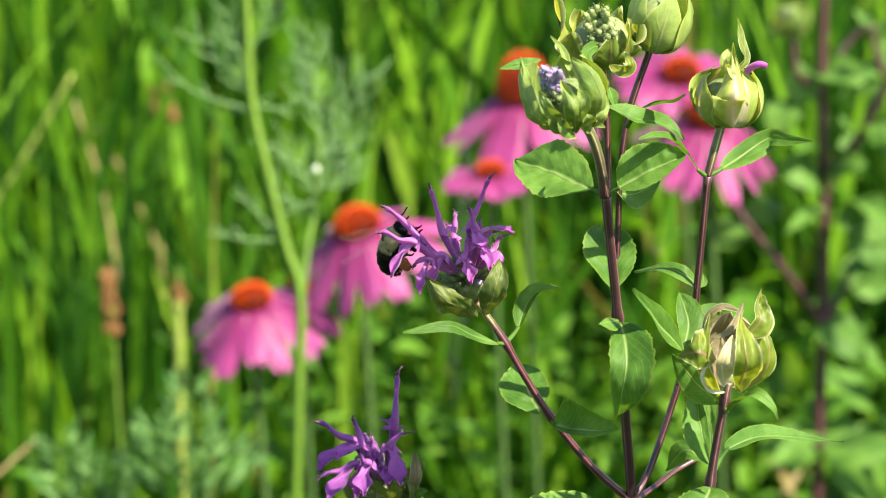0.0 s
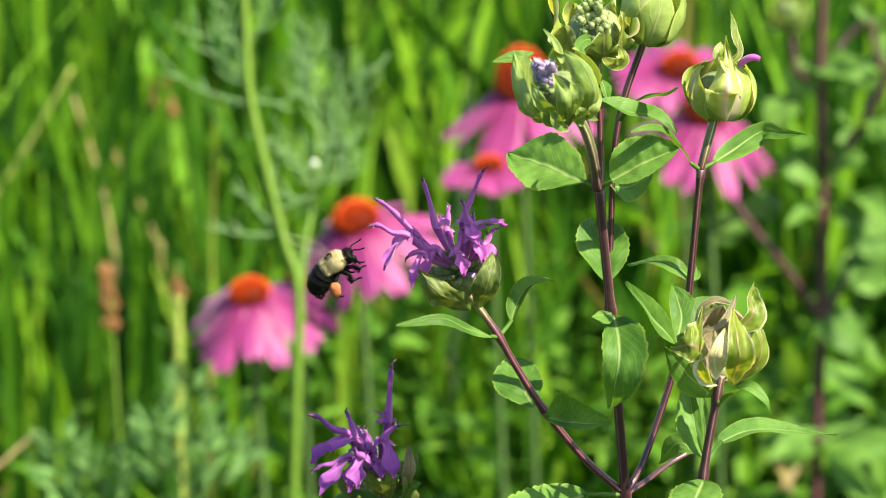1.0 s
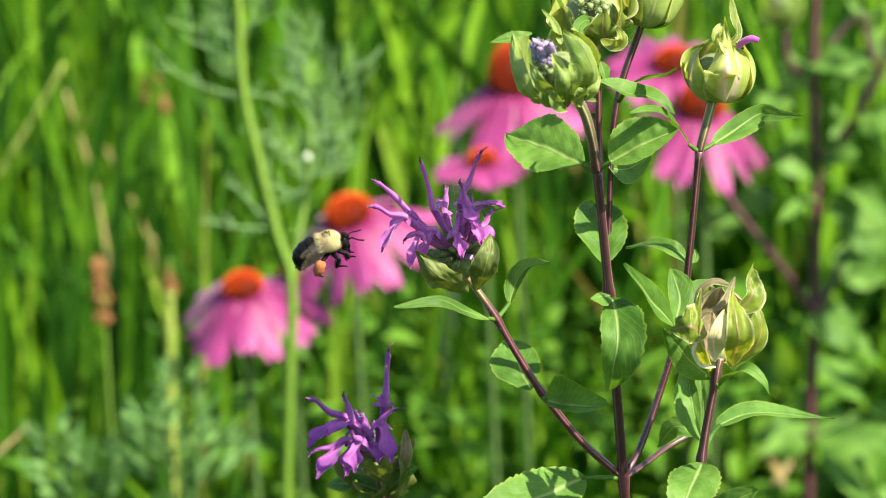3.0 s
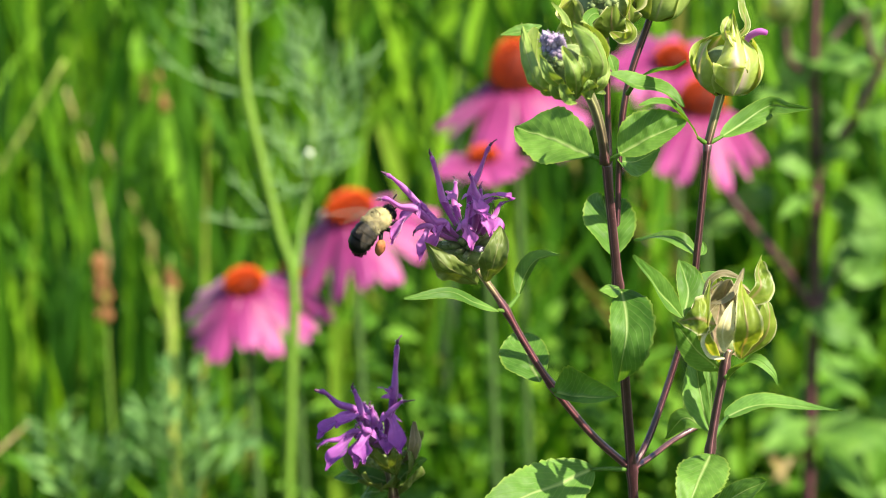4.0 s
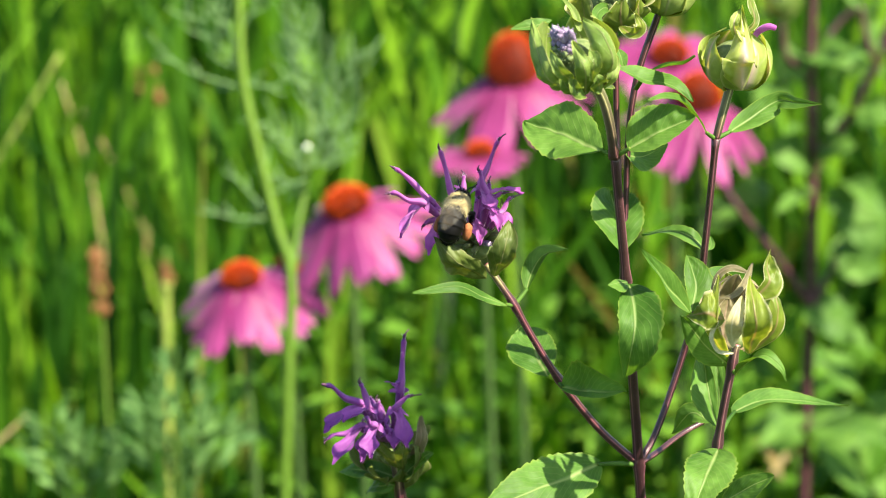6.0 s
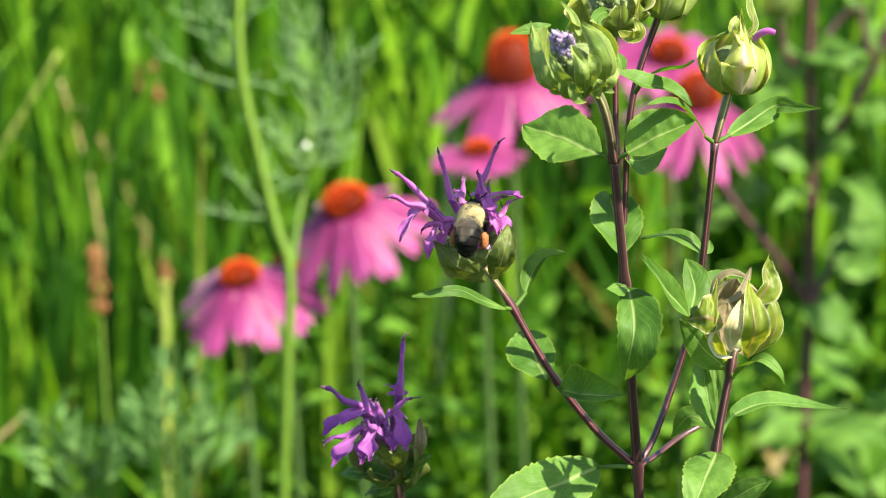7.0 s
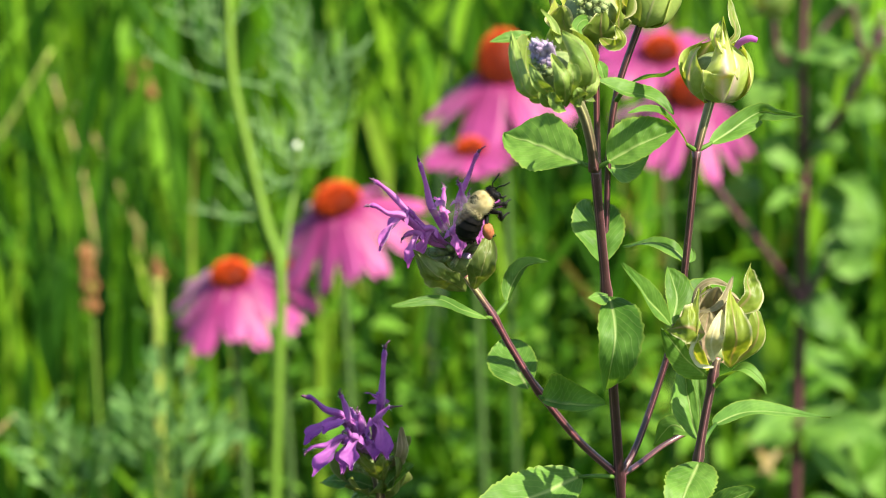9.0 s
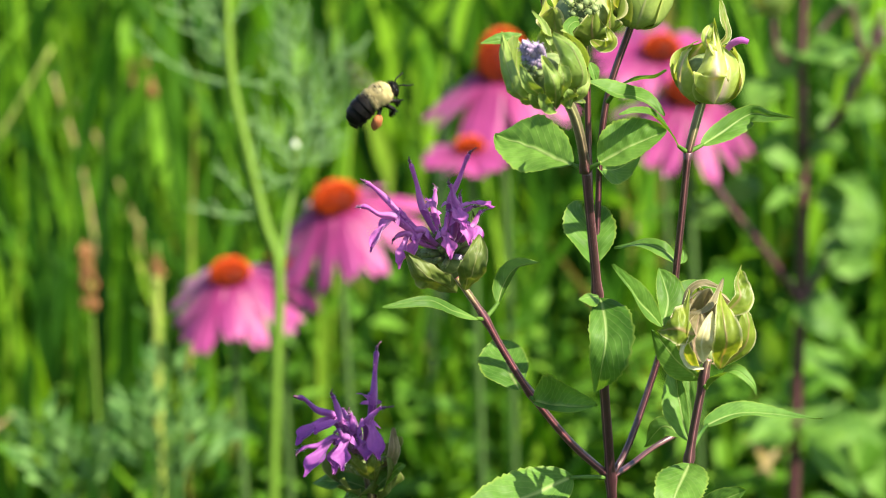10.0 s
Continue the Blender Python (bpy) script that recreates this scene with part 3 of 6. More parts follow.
def weeds(count, x0, x1, y0, y1, z0, z1, size, seed, label):
    """Low broad leaves between the grass, one mesh."""
    rng = np.random.default_rng(seed)
    bm = bmesh.new()
    for k in range(count):
        x, y = rng.uniform(x0, x1), rng.uniform(y0, y1)
        z = rng.uniform(z0, z1) * (0.5 + 0.5 * rng.random())
        a = rng.uniform(0, 6.28)
        ln = rng.uniform(*size)
        d = Vector((math.cos(a), math.sin(a), rng.uniform(-0.5, 0.6))).normalized()
        s = d.cross(Vector((rng.normal(0, 0.3), rng.normal(0, 0.3), 1))).normalized()
        f = s.cross(d)
        p = Vector((x, y, z))
        sheet(bm, 6, 2, lambda u, v: p + d * ln * u + s * v * ln * 0.20 * math.sin(math.pi * (0.04 + 0.96 * u) ** 0.8) + f * ln * (0.25 * abs(v) * u * (1 - u) - 0.3 * u * u))
    return tagged(part("weeds", bm, WEEDS), label, "weeds", kind="stuff")


weeds(1500, -0.55, 0.65, 1.55, 2.1, 0.10, 0.40, (0.014, 0.040), 23, "low broad-leaved green weeds between the grass")
weeds(900, -0.14, 0.22, 1.55, 1.95, 0.38, 0.46, (0.012, 0.034), 24, "bright green weed leaves low between the flower stems")
weeds(500, 0.10, 0.50, 1.50, 1.95, 0.28, 0.52, (0.03, 0.07), 22, "leafy green weeds behind the bergamot")


# ---- the wild bergamot in focus ----
plant = thing("wild_bergamot", (0.0531, 0.5520, 0.0), "wild bergamot with dark purple stems, green buds and one lilac bloom", "flower")
junction = (0.0510, 0.5450, 0.7001)
node_c = (0.0476, 0.5370, 0.7381)
node_a = (0.0449, 0.5310, 0.7623)
node_b = (0.0641, 0.5440, 0.7631)
node_d = (0.0271, 0.5350, 0.7337)
node_e = (0.0356, 0.5380, 0.7187)
node_l = (0.0667, 0.5280, 0.7245)
foot = Vector((0.0531, 0.5520, 0.0))
stem(plant, [foot, Vector((0.0548, 0.5520, 0.6185)), Vector((0.0524, 0.5480, 0.6790)), junction, (0.0493, 0.5410, 0.7192), node_c, (0.0462, 0.5340, 0.7509), node_a], 0.00108, 0.00084, STEM, joints=(junction, node_c), down=2600)
stem(plant, [node_a, (0.0436, 0.5260, 0.7696), (0.0418, 0.5230, 0.7752), (0.0385, 0.5200, 0.7802)], 0.00088, 0.00085, HEAD_STEM, joints=(node_a,), down=900)
stem(plant, [junction, (0.0432, 0.5420, 0.7081), node_e, (0.0307, 0.5360, 0.7270), node_d, (0.0245, 0.5350, 0.7377), (0.0219, 0.5350, 0.7413)], 0.00068, 0.00058, TOP_STEM, joints=(node_e, node_d), down=1500)
stem(plant, [junction, (0.0547, 0.5490, 0.7059), (0.0598, 0.5520, 0.7209), (0.0620, 0.5490, 0.7325), (0.0630, 0.5460, 0.7462), node_b], 0.00064, 0.00062, STEM, joints=(node_b,), down=1500)
stem(plant, [node_b, (0.0651, 0.5440, 0.7674), (0.0665, 0.5440, 0.7731)], 0.00070, 0.00085, HEAD_STEM)
stem(plant, [junction, (0.0550, 0.5520, 0.7004), (0.0597, 0.5580, 0.7020), (0.0649, 0.5620, 0.7037)], 0.0006, 0.00045, STEM)
stem(plant, [(0.0475, 0.5450, 0.7377), (0.0478, 0.5460, 0.7483), (0.0482, 0.5460, 0.7643), (0.0497, 0.5460, 0.7749), (0.0532, 0.5460, 0.7858), (0.0541, 0.5460, 0.7895)], 0.0005, 0.00068, STEM)
stem(plant, [(0.0464, 0.5380, 0.7500), (0.0457, 0.5410, 0.7663), (0.0453, 0.5410, 0.7778), (0.0448, 0.5410, 0.7881)], 0.0005, 0.0006, TOP_STEM)
stem(plant, [(0.0459, 0.5490, 0.7616), (0.0406, 0.5520, 0.7791), (0.0380, 0.5520, 0.7875), (0.0351, 0.5520, 0.8001)], 0.0005, 0.0006, STEM)

# leaves, from the top down
blade(plant, [(0.0427, 0.5300, 0.7634), (0.0371, 0.5350, 0.7650), (0.0287, 0.5410, 0.7669)], 0.00554, 0.00554, face=(-0.05, -0.70, 0.70), lift=(4, 22), stalk=node_a, full=0.52, blunt=0.72, wave=0.1)
blade(plant, [(0.0472, 0.5290, 0.7640), (0.0520, 0.5285, 0.7669), (0.0591, 0.5290, 0.7700)], 0.00503, 0.00295, face=(0.35, -0.70, 0.60), lift=(14, 24), stalk=node_a, full=0.45, blunt=0.72)
blade(plant, [(0.0450, 0.5330, 0.7780), (0.0502, 0.5340, 0.7758), (0.0552, 0.5330, 0.7748), (0.0588, 0.5320, 0.7720)], 0.00265, 0.00187, face=(0.1, -0.5, 0.85), lift=(10, 24), full=0.48, stalk=(0.0439, 0.5360, 0.7790))
blade(plant, [(0.0510, 0.5380, 0.7765), (0.0542, 0.5350, 0.7781), (0.0569, 0.5300, 0.7793), (0.0587, 0.5270, 0.7811)], 0.00088, 0.00143, face=(0.1, -0.5, 0.85), lift=(20, 10), roll=(30, 20), full=0.6, blunt=0.6, stalk=(0.0492, 0.5430, 0.7726))
blade(plant, [(0.0624, 0.5430, 0.7641), (0.0599, 0.5370, 0.7685), (0.0567, 0.5310, 0.7722), (0.0533, 0.5260, 0.7740), (0.0503, 0.5230, 0.7740)], 0.00121, 0.00143, face=(0.25, -0.55, 0.8), lift=(22, 22), full=0.55, stalk=node_b)
blade(plant, [(0.0665, 0.5450, 0.7641), (0.0705, 0.5490, 0.7659), (0.0760, 0.5520, 0.7688), (0.0791, 0.5480, 0.7692), (0.0834, 0.5450, 0.7694)], 0.00182, 0.00272, face=(-0.1, -0.6, 0.8), lift=(34, 8), twist=0.5, full=0.34, stalk=node_b)
blade(plant, [(0.0476, 0.5450, 0.7598), (0.0512, 0.5500, 0.7586), (0.0558, 0.5530, 0.7604)], 0.00091, 0.00296, face=(0, -0.92, 0.40), lift=(10, 10), full=0.4)
blade(plant, [(0.0470, 0.5410, 0.7423), (0.0464, 0.5460, 0.7467), (0.0453, 0.5530, 0.7514)], 0.00544, 0.00498, face=(0.05, -0.80, 0.55), lift=(30, 18), full=0.52, blunt=0.66)
blade(plant, [(0.0480, 0.5330, 0.7383), (0.0486, 0.5270, 0.7353), (0.0486, 0.5240, 0.7321), (0.0480, 0.5240, 0.7278), (0.0472, 0.5270, 0.7223)], 0.00501, 0.00272, face=(-0.1, -0.8, 0.55), lift=(10, 6), full=0.42, blunt=0.8, teeth=0.12)
blade(plant, [(0.0477, 0.5330, 0.7386), (0.0456, 0.5280, 0.7397), (0.0438, 0.5260, 0.7396)], 0.00175, 0.00066, face=(0, -0.70, 0.70), lift=(-30, 20), full=0.5)
blade(plant, [(0.0595, 0.5370, 0.7320), (0.0547, 0.5320, 0.7385), (0.0499, 0.5260, 0.7463)], 0.00242, 0.0022, face=(0.3, -0.62, 0.75), lift=(12, 44), full=0.42)
blade(plant, [(0.0598, 0.5390, 0.7315), (0.0609, 0.5430, 0.7356), (0.0595, 0.5470, 0.7405)], 0.00225, 0.00315, face=(0.15, -0.75, 0.62), lift=(24, 10), full=0.5, blunt=0.75)
blade(plant, [(0.0602, 0.5410, 0.7312), (0.0632, 0.5450, 0.7353), (0.0679, 0.5500, 0.7377)], 0.00203, 0.00203, face=(-0.15, -0.75, 0.62), lift=(20, 16), full=0.5)
blade(plant, [(0.0634, 0.5490, 0.7407), (0.0603, 0.5480, 0.7437), (0.0567, 0.5500, 0.7444), (0.0513, 0.5540, 0.7427)], 0.00217, 0.00148, face=(0.1, -0.5, 0.85), lift=(14, 14), full=0.33)
blade(plant, [(0.0636, 0.5500, 0.7406), (0.0644, 0.5520, 0.7413), (0.0643, 0.5530, 0.7426)], 0.00057, 0.00057, face=(0, -0.92, 0.40))
blade(plant, [(0.0260, 0.5340, 0.7338), (0.0218, 0.5280, 0.7369), (0.0168, 0.5240, 0.7399), (0.0089, 0.5210, 0.7394)], 0.00152, 0.00098, face=(-0.05, -0.45, 0.9), lift=(-14, 18), full=0.45, twist=-0.25, stalk=node_d)
blade(plant, [(0.0294, 0.5380, 0.7356), (0.0305, 0.5400, 0.7388), (0.0328, 0.5420, 0.7416), (0.0372, 0.5420, 0.7426)], 0.00201, 0.00145, face=(0.3, -0.7, 0.6), lift=(8, 40), roll=(-30, 40), full=0.45, stalk=node_d)
blade(plant, [(0.0336, 0.5410, 0.7184), (0.0315, 0.5460, 0.7214), (0.0299, 0.5530, 0.7248)], 0.00521, 0.00385, face=(0.1, -0.85, 0.45), lift=(10, 14), full=0.5, blunt=0.7)
blade(plant, [(0.0360, 0.5370, 0.7175), (0.0415, 0.5300, 0.7187), (0.0475, 0.5260, 0.7200)], 0.00505, 0.00121, face=(0.0, -0.72, 0.70), lift=(24, -10), roll=(62, 0), full=0.45, blunt=0.62, stalk=node_e)
blade(plant, [(0.0437, 0.5410, 0.7016), (0.0333, 0.5300, 0.7007), (0.0214, 0.5210, 0.6988)], 0.00505, 0.00527, face=(-0.05, -0.72, 0.68), lift=(-14, 12), full=0.42, blunt=0.75, teeth=0.12, stalk=junction)
blade(plant, [(0.0645, 0.5450, 0.7085), (0.0609, 0.5480, 0.7094), (0.0576, 0.5510, 0.7044)], 0.00182, 0.00204, face=(0, -0.70, 0.70), lift=(-20, 8), full=0.45)

# buds
opening = bud_head(plant, (0.0378, 0.5190, 0.7827), (-0.20, -0.12, 0.95), 0.0064, 0.0134,
                   [(3.5, 0.7, 0.80, 0.05, 0.0), (4.6, 0.8, 0.80, 0.05, 0.0), (5.6, 0.65, 0.74, 0.08, 0.0), (2.9, 0.6, 0.72, 0.0, 0.0)],
                   BRACT, 0.22, 3, 26, 0.95, "opening green bud with pale violet calyx tips", 0.66)
blade(opening, [(0.0412, 0.5200, 0.7754), (0.0436, 0.5140, 0.7820), (0.0418, 0.5130, 0.7872), (0.0384, 0.5170, 0.7891)], 0.00319, 0.00181, mat=BRACT, face=(0.35, -0.85, 0.35), lift=(-26, -34), full=0.46, blunt=0.62, wave=0.18, teeth=0, crumple=1.7, name="bract")
blade(opening, [(0.0391, 0.5180, 0.7759), (0.0386, 0.5100, 0.7814), (0.0366, 0.5130, 0.7860)], 0.0018, 0.00212, mat=BRACT, face=(0.0, -0.95, 0.25), lift=(-20, -34), full=0.42, blunt=0.7, wave=0.3, teeth=0, crumple=1.7, name="bract")
blade(opening, [(0.0368, 0.5190, 0.7761), (0.0321, 0.5150, 0.7794), (0.0306, 0.5180, 0.7835), (0.0295, 0.5240, 0.7885)], 0.00257, 0.00171, mat=BRACT, face=(-0.6, -0.75, 0.2), lift=(-24, -14), full=0.34, blunt=0.9, wave=0.18, teeth=0, crumple=1.7, name="bract")
blade(opening, [(0.0366, 0.5140, 0.7786), (0.0341, 0.5110, 0.7815), (0.0326, 0.5130, 0.7845)], 0.00106, 0.00159, mat=BRACT, face=(-0.3, -0.9, 0.3), lift=(-10, 30), full=0.42, wave=0.2, teeth=0, crumple=1.7, name="bract")
blade(opening, [(0.0389, 0.5160, 0.7759), (0.0372, 0.5120, 0.7778), (0.0364, 0.5130, 0.7799)], 0.00127, 0.00106, mat=BRACT, face=(0.0, -0.9, 0.4), lift=(20, 34), full=0.5, wave=0.5, teeth=0, crumple=1.7, name="bract")
blade(opening, [(0.0417, 0.5180, 0.7761), (0.0411, 0.5140, 0.7788), (0.0403, 0.5140, 0.7806)], 0.00128, 0.00149, mat=BRACT, face=(0.2, -0.9, 0.3), lift=(-20, 10), full=0.5, wave=0.4, teeth=0, crumple=1.7, name="bract")
blade(opening, [(0.0382, 0.5230, 0.7861), (0.0370, 0.5250, 0.7894), (0.0349, 0.5280, 0.7915)], 0.00076, 0.00065, mat=BRACT, face=(0.2, -0.8, 0.5), lift=(20, 20), full=0.3, teeth=0, crumple=1.7, name="bract")
blade(opening, [(0.0381, 0.5170, 0.7761), (0.0355, 0.5140, 0.7780), (0.0349, 0.5140, 0.7810)], 0.00106, 0.00127, mat=BRACT, face=(-0.2, -0.9, 0.3), lift=(-24, 20), full=0.5, wave=0.4, teeth=0, crumple=1.7, name="bract")
blade(opening, [(0.0399, 0.5130, 0.7790), (0.0402, 0.5110, 0.7824), (0.0395, 0.5130, 0.7847)], 0.00095, 0.00127, mat=BRACT, face=(0.3, -0.9, 0.2), lift=(-10, 30), full=0.5, wave=0.4, teeth=0, crumple=1.7, name="bract")
blade(opening, [(0.0420, 0.5180, 0.7771), (0.0437, 0.5160, 0.7795), (0.0441, 0.5180, 0.7827)], 0.00107, 0.00107, mat=BRACT, face=(0.6, -0.75, 0.2), lift=(-20, 24), full=0.5, wave=0.35, teeth=0, crumple=1.7, name="bract")
closed = bud_head(plant, (0.0675, 0.5440, 0.7777), (0.06, -0.10, 1.0), 0.0062, 0.0108,
                  [(2.05, 0.98, 0.92, 0.06, 0.0), (0.35, 0.80, 0.84, 0.02, 0.02), (3.3, 0.85, 0.93, 0.06, 0.0), (4.2, 0.8, 0.92, 0.05, 0.0), (5.1, 0.8, 0.94, 0.05, 0.0), (-0.7, 0.8, 0.88, 0.05, 0.0)],
                  LIME_BUD, 0.10, 5, 0, 1.2, "closed onion-shaped green bud with pink ribs")
blade(closed, [(0.0680, 0.5380, 0.7732), (0.0678, 0.5330, 0.7787), (0.0682, 0.5360, 0.7821), (0.0681, 0.5400, 0.7850), (0.0680, 0.5410, 0.7883)], 0.00445, 0.00445, mat=LIME_BUD, face=(0.1, -0.95, 0.2), lift=(-30, -30), roll=(-20, -20), full=0.3, blunt=1.15, wave=0.12, teeth=0, crumple=2.6, name="bract")
blade(closed, [(0.0674, 0.5400, 0.7821), (0.0664, 0.5390, 0.7851), (0.0677, 0.5410, 0.7877)], 0.00078, 0.00101, mat=LIME_BUD, face=(-0.2, -0.9, 0.4), lift=(20, 30), full=0.45, wave=0.3, teeth=0, crumple=2.6, name="bract")
blade(closed, [(0.0682, 0.5390, 0.7810), (0.0675, 0.5370, 0.7832), (0.0667, 0.5380, 0.7845)], 0.00067, 0.00089, mat=LIME_BUD, face=(0.3, -0.8, 0.5), lift=(30, 30), full=0.5, wave=0.3, teeth=0, crumple=2.6, name="bract")
blade(closed, [(0.0686, 0.5410, 0.7830), (0.0705, 0.5420, 0.7851), (0.0698, 0.5440, 0.7881), (0.0692, 0.5470, 0.7918)], 0.0009, 0.0009, mat=LIME_BRACT, face=(0.5, -0.8, 0.3), lift=(24, 10), full=0.42, wave=0.2, teeth=0, crumple=2.6, name="bract")
bud_head(plant, (0.0443, 0.5410, 0.7895), (-0.05, -0.15, 1.0), 0.0068, 0.0120,
         [(1.9, 0.60, 0.62, 0.0, 0.05), (0.75, 0.62, 0.58, 0.05, 0.08), (-0.3, 0.55, 0.68, 0.3, 0.3), (3.0, 0.6, 0.62, 0.0, 0.1), (4.1, 0.7, 0.66, 0.05, 0.0), (5.2, 0.7, 0.66, 0.05, 0.0), (2.5, 0.35, 0.70, 0.05, 0.2)],
         DRY_BRACT, 0.24, 8, 18, 1.5, "half-open green bud with pale green calyx tips", 0.78, GREEN_TIP)
bud_head(plant, (0.0548, 0.5460, 0.7915), (0.22, -0.05, 1.0), 0.0058, 0.0118,
         [(1.75, 0.70, 0.90, 0.2, 0.02), (0.6, 0.75, 0.88, 0.1, 0.0), (2.9, 0.75, 0.88, 0.2, 0.05), (4.0, 0.8, 0.88, 0.2, 0.0), (5.1, 0.8, 0.88, 0.2, 0.0)], BRACT, 0.06, 9)
blade(plant, [(0.0332, 0.5240, 0.7879), (0.0302, 0.5230, 0.7871), (0.0259, 0.5220, 0.7866)], 0.00076, 0.00119, face=(0, -0.70, 0.70), lift=(6, 20), full=0.45)
blade(plant, [(0.0456, 0.5380, 0.7861), (0.0431, 0.5340, 0.7887), (0.0414, 0.5310, 0.7877), (0.0426, 0.5290, 0.7854)], 0.0011, 0.0011, face=(0.1, -0.7, 0.6), lift=(10, 14), full=0.5, wave=0.2)
blade(plant, [(0.0457, 0.5360, 0.7851), (0.0477, 0.5320, 0.7843), (0.0492, 0.5300, 0.7858), (0.0482, 0.5310, 0.7881)], 0.00143, 0.00132, face=(0.1, -0.8, 0.5), lift=(20, 20), full=0.45, wave=0.2, mat=LIME_BRACT)
blade(plant, [(0.0457, 0.5410, 0.7802), (0.0463, 0.5400, 0.7785), (0.0470, 0.5400, 0.7765)], 0.00112, 0.00089, face=(0.4, -0.8, 0.3), lift=(20, 20))
blade(plant, [(0.0430, 0.5280, 0.7752), (0.0438, 0.5260, 0.7757), (0.0445, 0.5250, 0.7756)], 0.00054, 0.00065, face=(0, -0.70, 0.70), mat=BRACT)
peep = bmesh.new()
tube(peep, spline([(0.0699, 0.5420, 0.7812), (0.0710, 0.5410, 0.7834), (0.0727, 0.5400, 0.7845), (0.0741, 0.5400, 0.7842)], 6), lambda u: 0.00045 + 0.0002 * math.sin(u * 3), 8)
part("floret", peep, FLORET, plant, "first violet floret peeping from a bud")

# ---- the bergamot stalk with the loose-bracted head ----
side = thing("wild_bergamot", (0.0632, 0.5350, 0.0), "bergamot stalk with a loose, ageing green and cream head", "flower")
foot = Vector((0.0632, 0.5350, 0.0))
stem(side, [foot, (0.0632, 0.5350, 0.6266), (0.0629, 0.5330, 0.6844), (0.0646, 0.5300, 0.7089), node_l, (0.0674, 0.5280, 0.7282)], 0.0009, 0.00068, SIDE_STEM, joints=(node_l, (0.0646, 0.5300, 0.7086)))
lantern = bud_head(side, (0.0679, 0.5310, 0.7327), (0.04, -0.06, 1.0), 0.0062, 0.0135,
                   [(3.9, 0.75, 0.94, 0.04, 0.0), (4.8, 0.75, 0.90, 0.04, 0.0), (5.7, 0.7, 0.92, 0.04, 0.0)],
                   PARCH, 0.12, 12, 0, 1.2, "loose lantern of cream-edged green bracts", 0.25)
blade(lantern, [(0.0650, 0.5220, 0.7276), (0.0614, 0.5160, 0.7342), (0.0618, 0.5170, 0.7394), (0.0633, 0.5220, 0.7426)], 0.00171, 0.00193, mat=LIME_BRACT, face=(-0.35, -0.9, 0.15), lift=(-34, 14), roll=(-20, 0), full=0.4, blunt=0.8, wave=0.14, teeth=0, crumple=1.7, name="bract")
blade(lantern, [(0.0622, 0.5240, 0.7366), (0.0632, 0.5250, 0.7415), (0.0660, 0.5260, 0.7431), (0.0693, 0.5260, 0.7421)], 0.00054, 0.00098, mat=PARCH, face=(-0.2, -0.8, 0.5), lift=(-20, 24), full=0.5, blunt=0.6, wave=0.25, teeth=0, crumple=1.7, name="bract")
blade(lantern, [(0.0663, 0.5360, 0.7277), (0.0661, 0.5380, 0.7347), (0.0660, 0.5370, 0.7396)], 0.00333, 0.00333, mat=LIME_BRACT, face=(0.0, -0.95, 0.25), lift=(16, 16), full=0.55, blunt=0.6, teeth=0, crumple=1.7, name="bract")
blade(lantern, [(0.0618, 0.5210, 0.7385), (0.0656, 0.5170, 0.7403), (0.0678, 0.5180, 0.7428), (0.0691, 0.5210, 0.7451)], 0.00054, 0.00064, mat=PARCH, face=(0.1, -0.8, 0.55), lift=(-20, 20), full=0.55, blunt=0.6, wave=0.3, teeth=0, crumple=1.7, name="bract")
blade(lantern, [(0.0656, 0.5150, 0.7312), (0.0647, 0.5100, 0.7366), (0.0666, 0.5120, 0.7414)], 0.00095, 0.00211, mat=CREAM, face=(-0.2, -0.9, 0.35), lift=(10, -24), full=0.5, blunt=0.75, wave=0.28, teeth=0, crumple=1.7, name="bract")
blade(lantern, [(0.0682, 0.5140, 0.7331), (0.0678, 0.5115, 0.7360), (0.0681, 0.5130, 0.7379)], 0.00085, 0.00095, mat=ROSE_BRACT, face=(0.1, -0.95, 0.2), lift=(-24, -24), full=0.5, teeth=0, crumple=1.7, name="bract")
blade(lantern, [(0.0654, 0.5270, 0.7271), (0.0649, 0.5290, 0.7311), (0.0660, 0.5310, 0.7362)], 0.00219, 0.00262, mat=PARCH, face=(0.1, -0.95, 0.2), lift=(14, 14), full=0.5, blunt=0.6, wave=0.2, teeth=0, crumple=1.7, name="bract")
blade(lantern, [(0.0686, 0.5170, 0.7296), (0.0689, 0.5090, 0.7364), (0.0684, 0.5110, 0.7409), (0.0683, 0.5160, 0.7441)], 0.00212, 0.00275, mat=LIME_BRACT, face=(0.2, -0.95, 0.2), lift=(-26, -10), roll=(0, 30), full=0.42, blunt=0.8, wave=0.2, teeth=0, crumple=1.7, name="bract")
blade(lantern, [(0.0693, 0.5220, 0.7280), (0.0735, 0.5190, 0.7338), (0.0734, 0.5200, 0.7392), (0.0718, 0.5240, 0.7415)], 0.00258, 0.00258, mat=LIME_BRACT, face=(0.55, -0.8, 0.2), lift=(-20, -24), full=0.5, blunt=0.7, wave=0.22, teeth=0, crumple=1.7, name="bract")
blade(lantern, [(0.0696, 0.5180, 0.7397), (0.0718, 0.5180, 0.7424), (0.0716, 0.5200, 0.7448), (0.0725, 0.5230, 0.7472)], 0.00097, 0.00257, mat=LIME_BRACT, face=(0.2, -0.85, 0.5), lift=(24, 6), full=0.28, blunt=1.2, wave=0.3, teeth=0, crumple=1.7, name="bract")
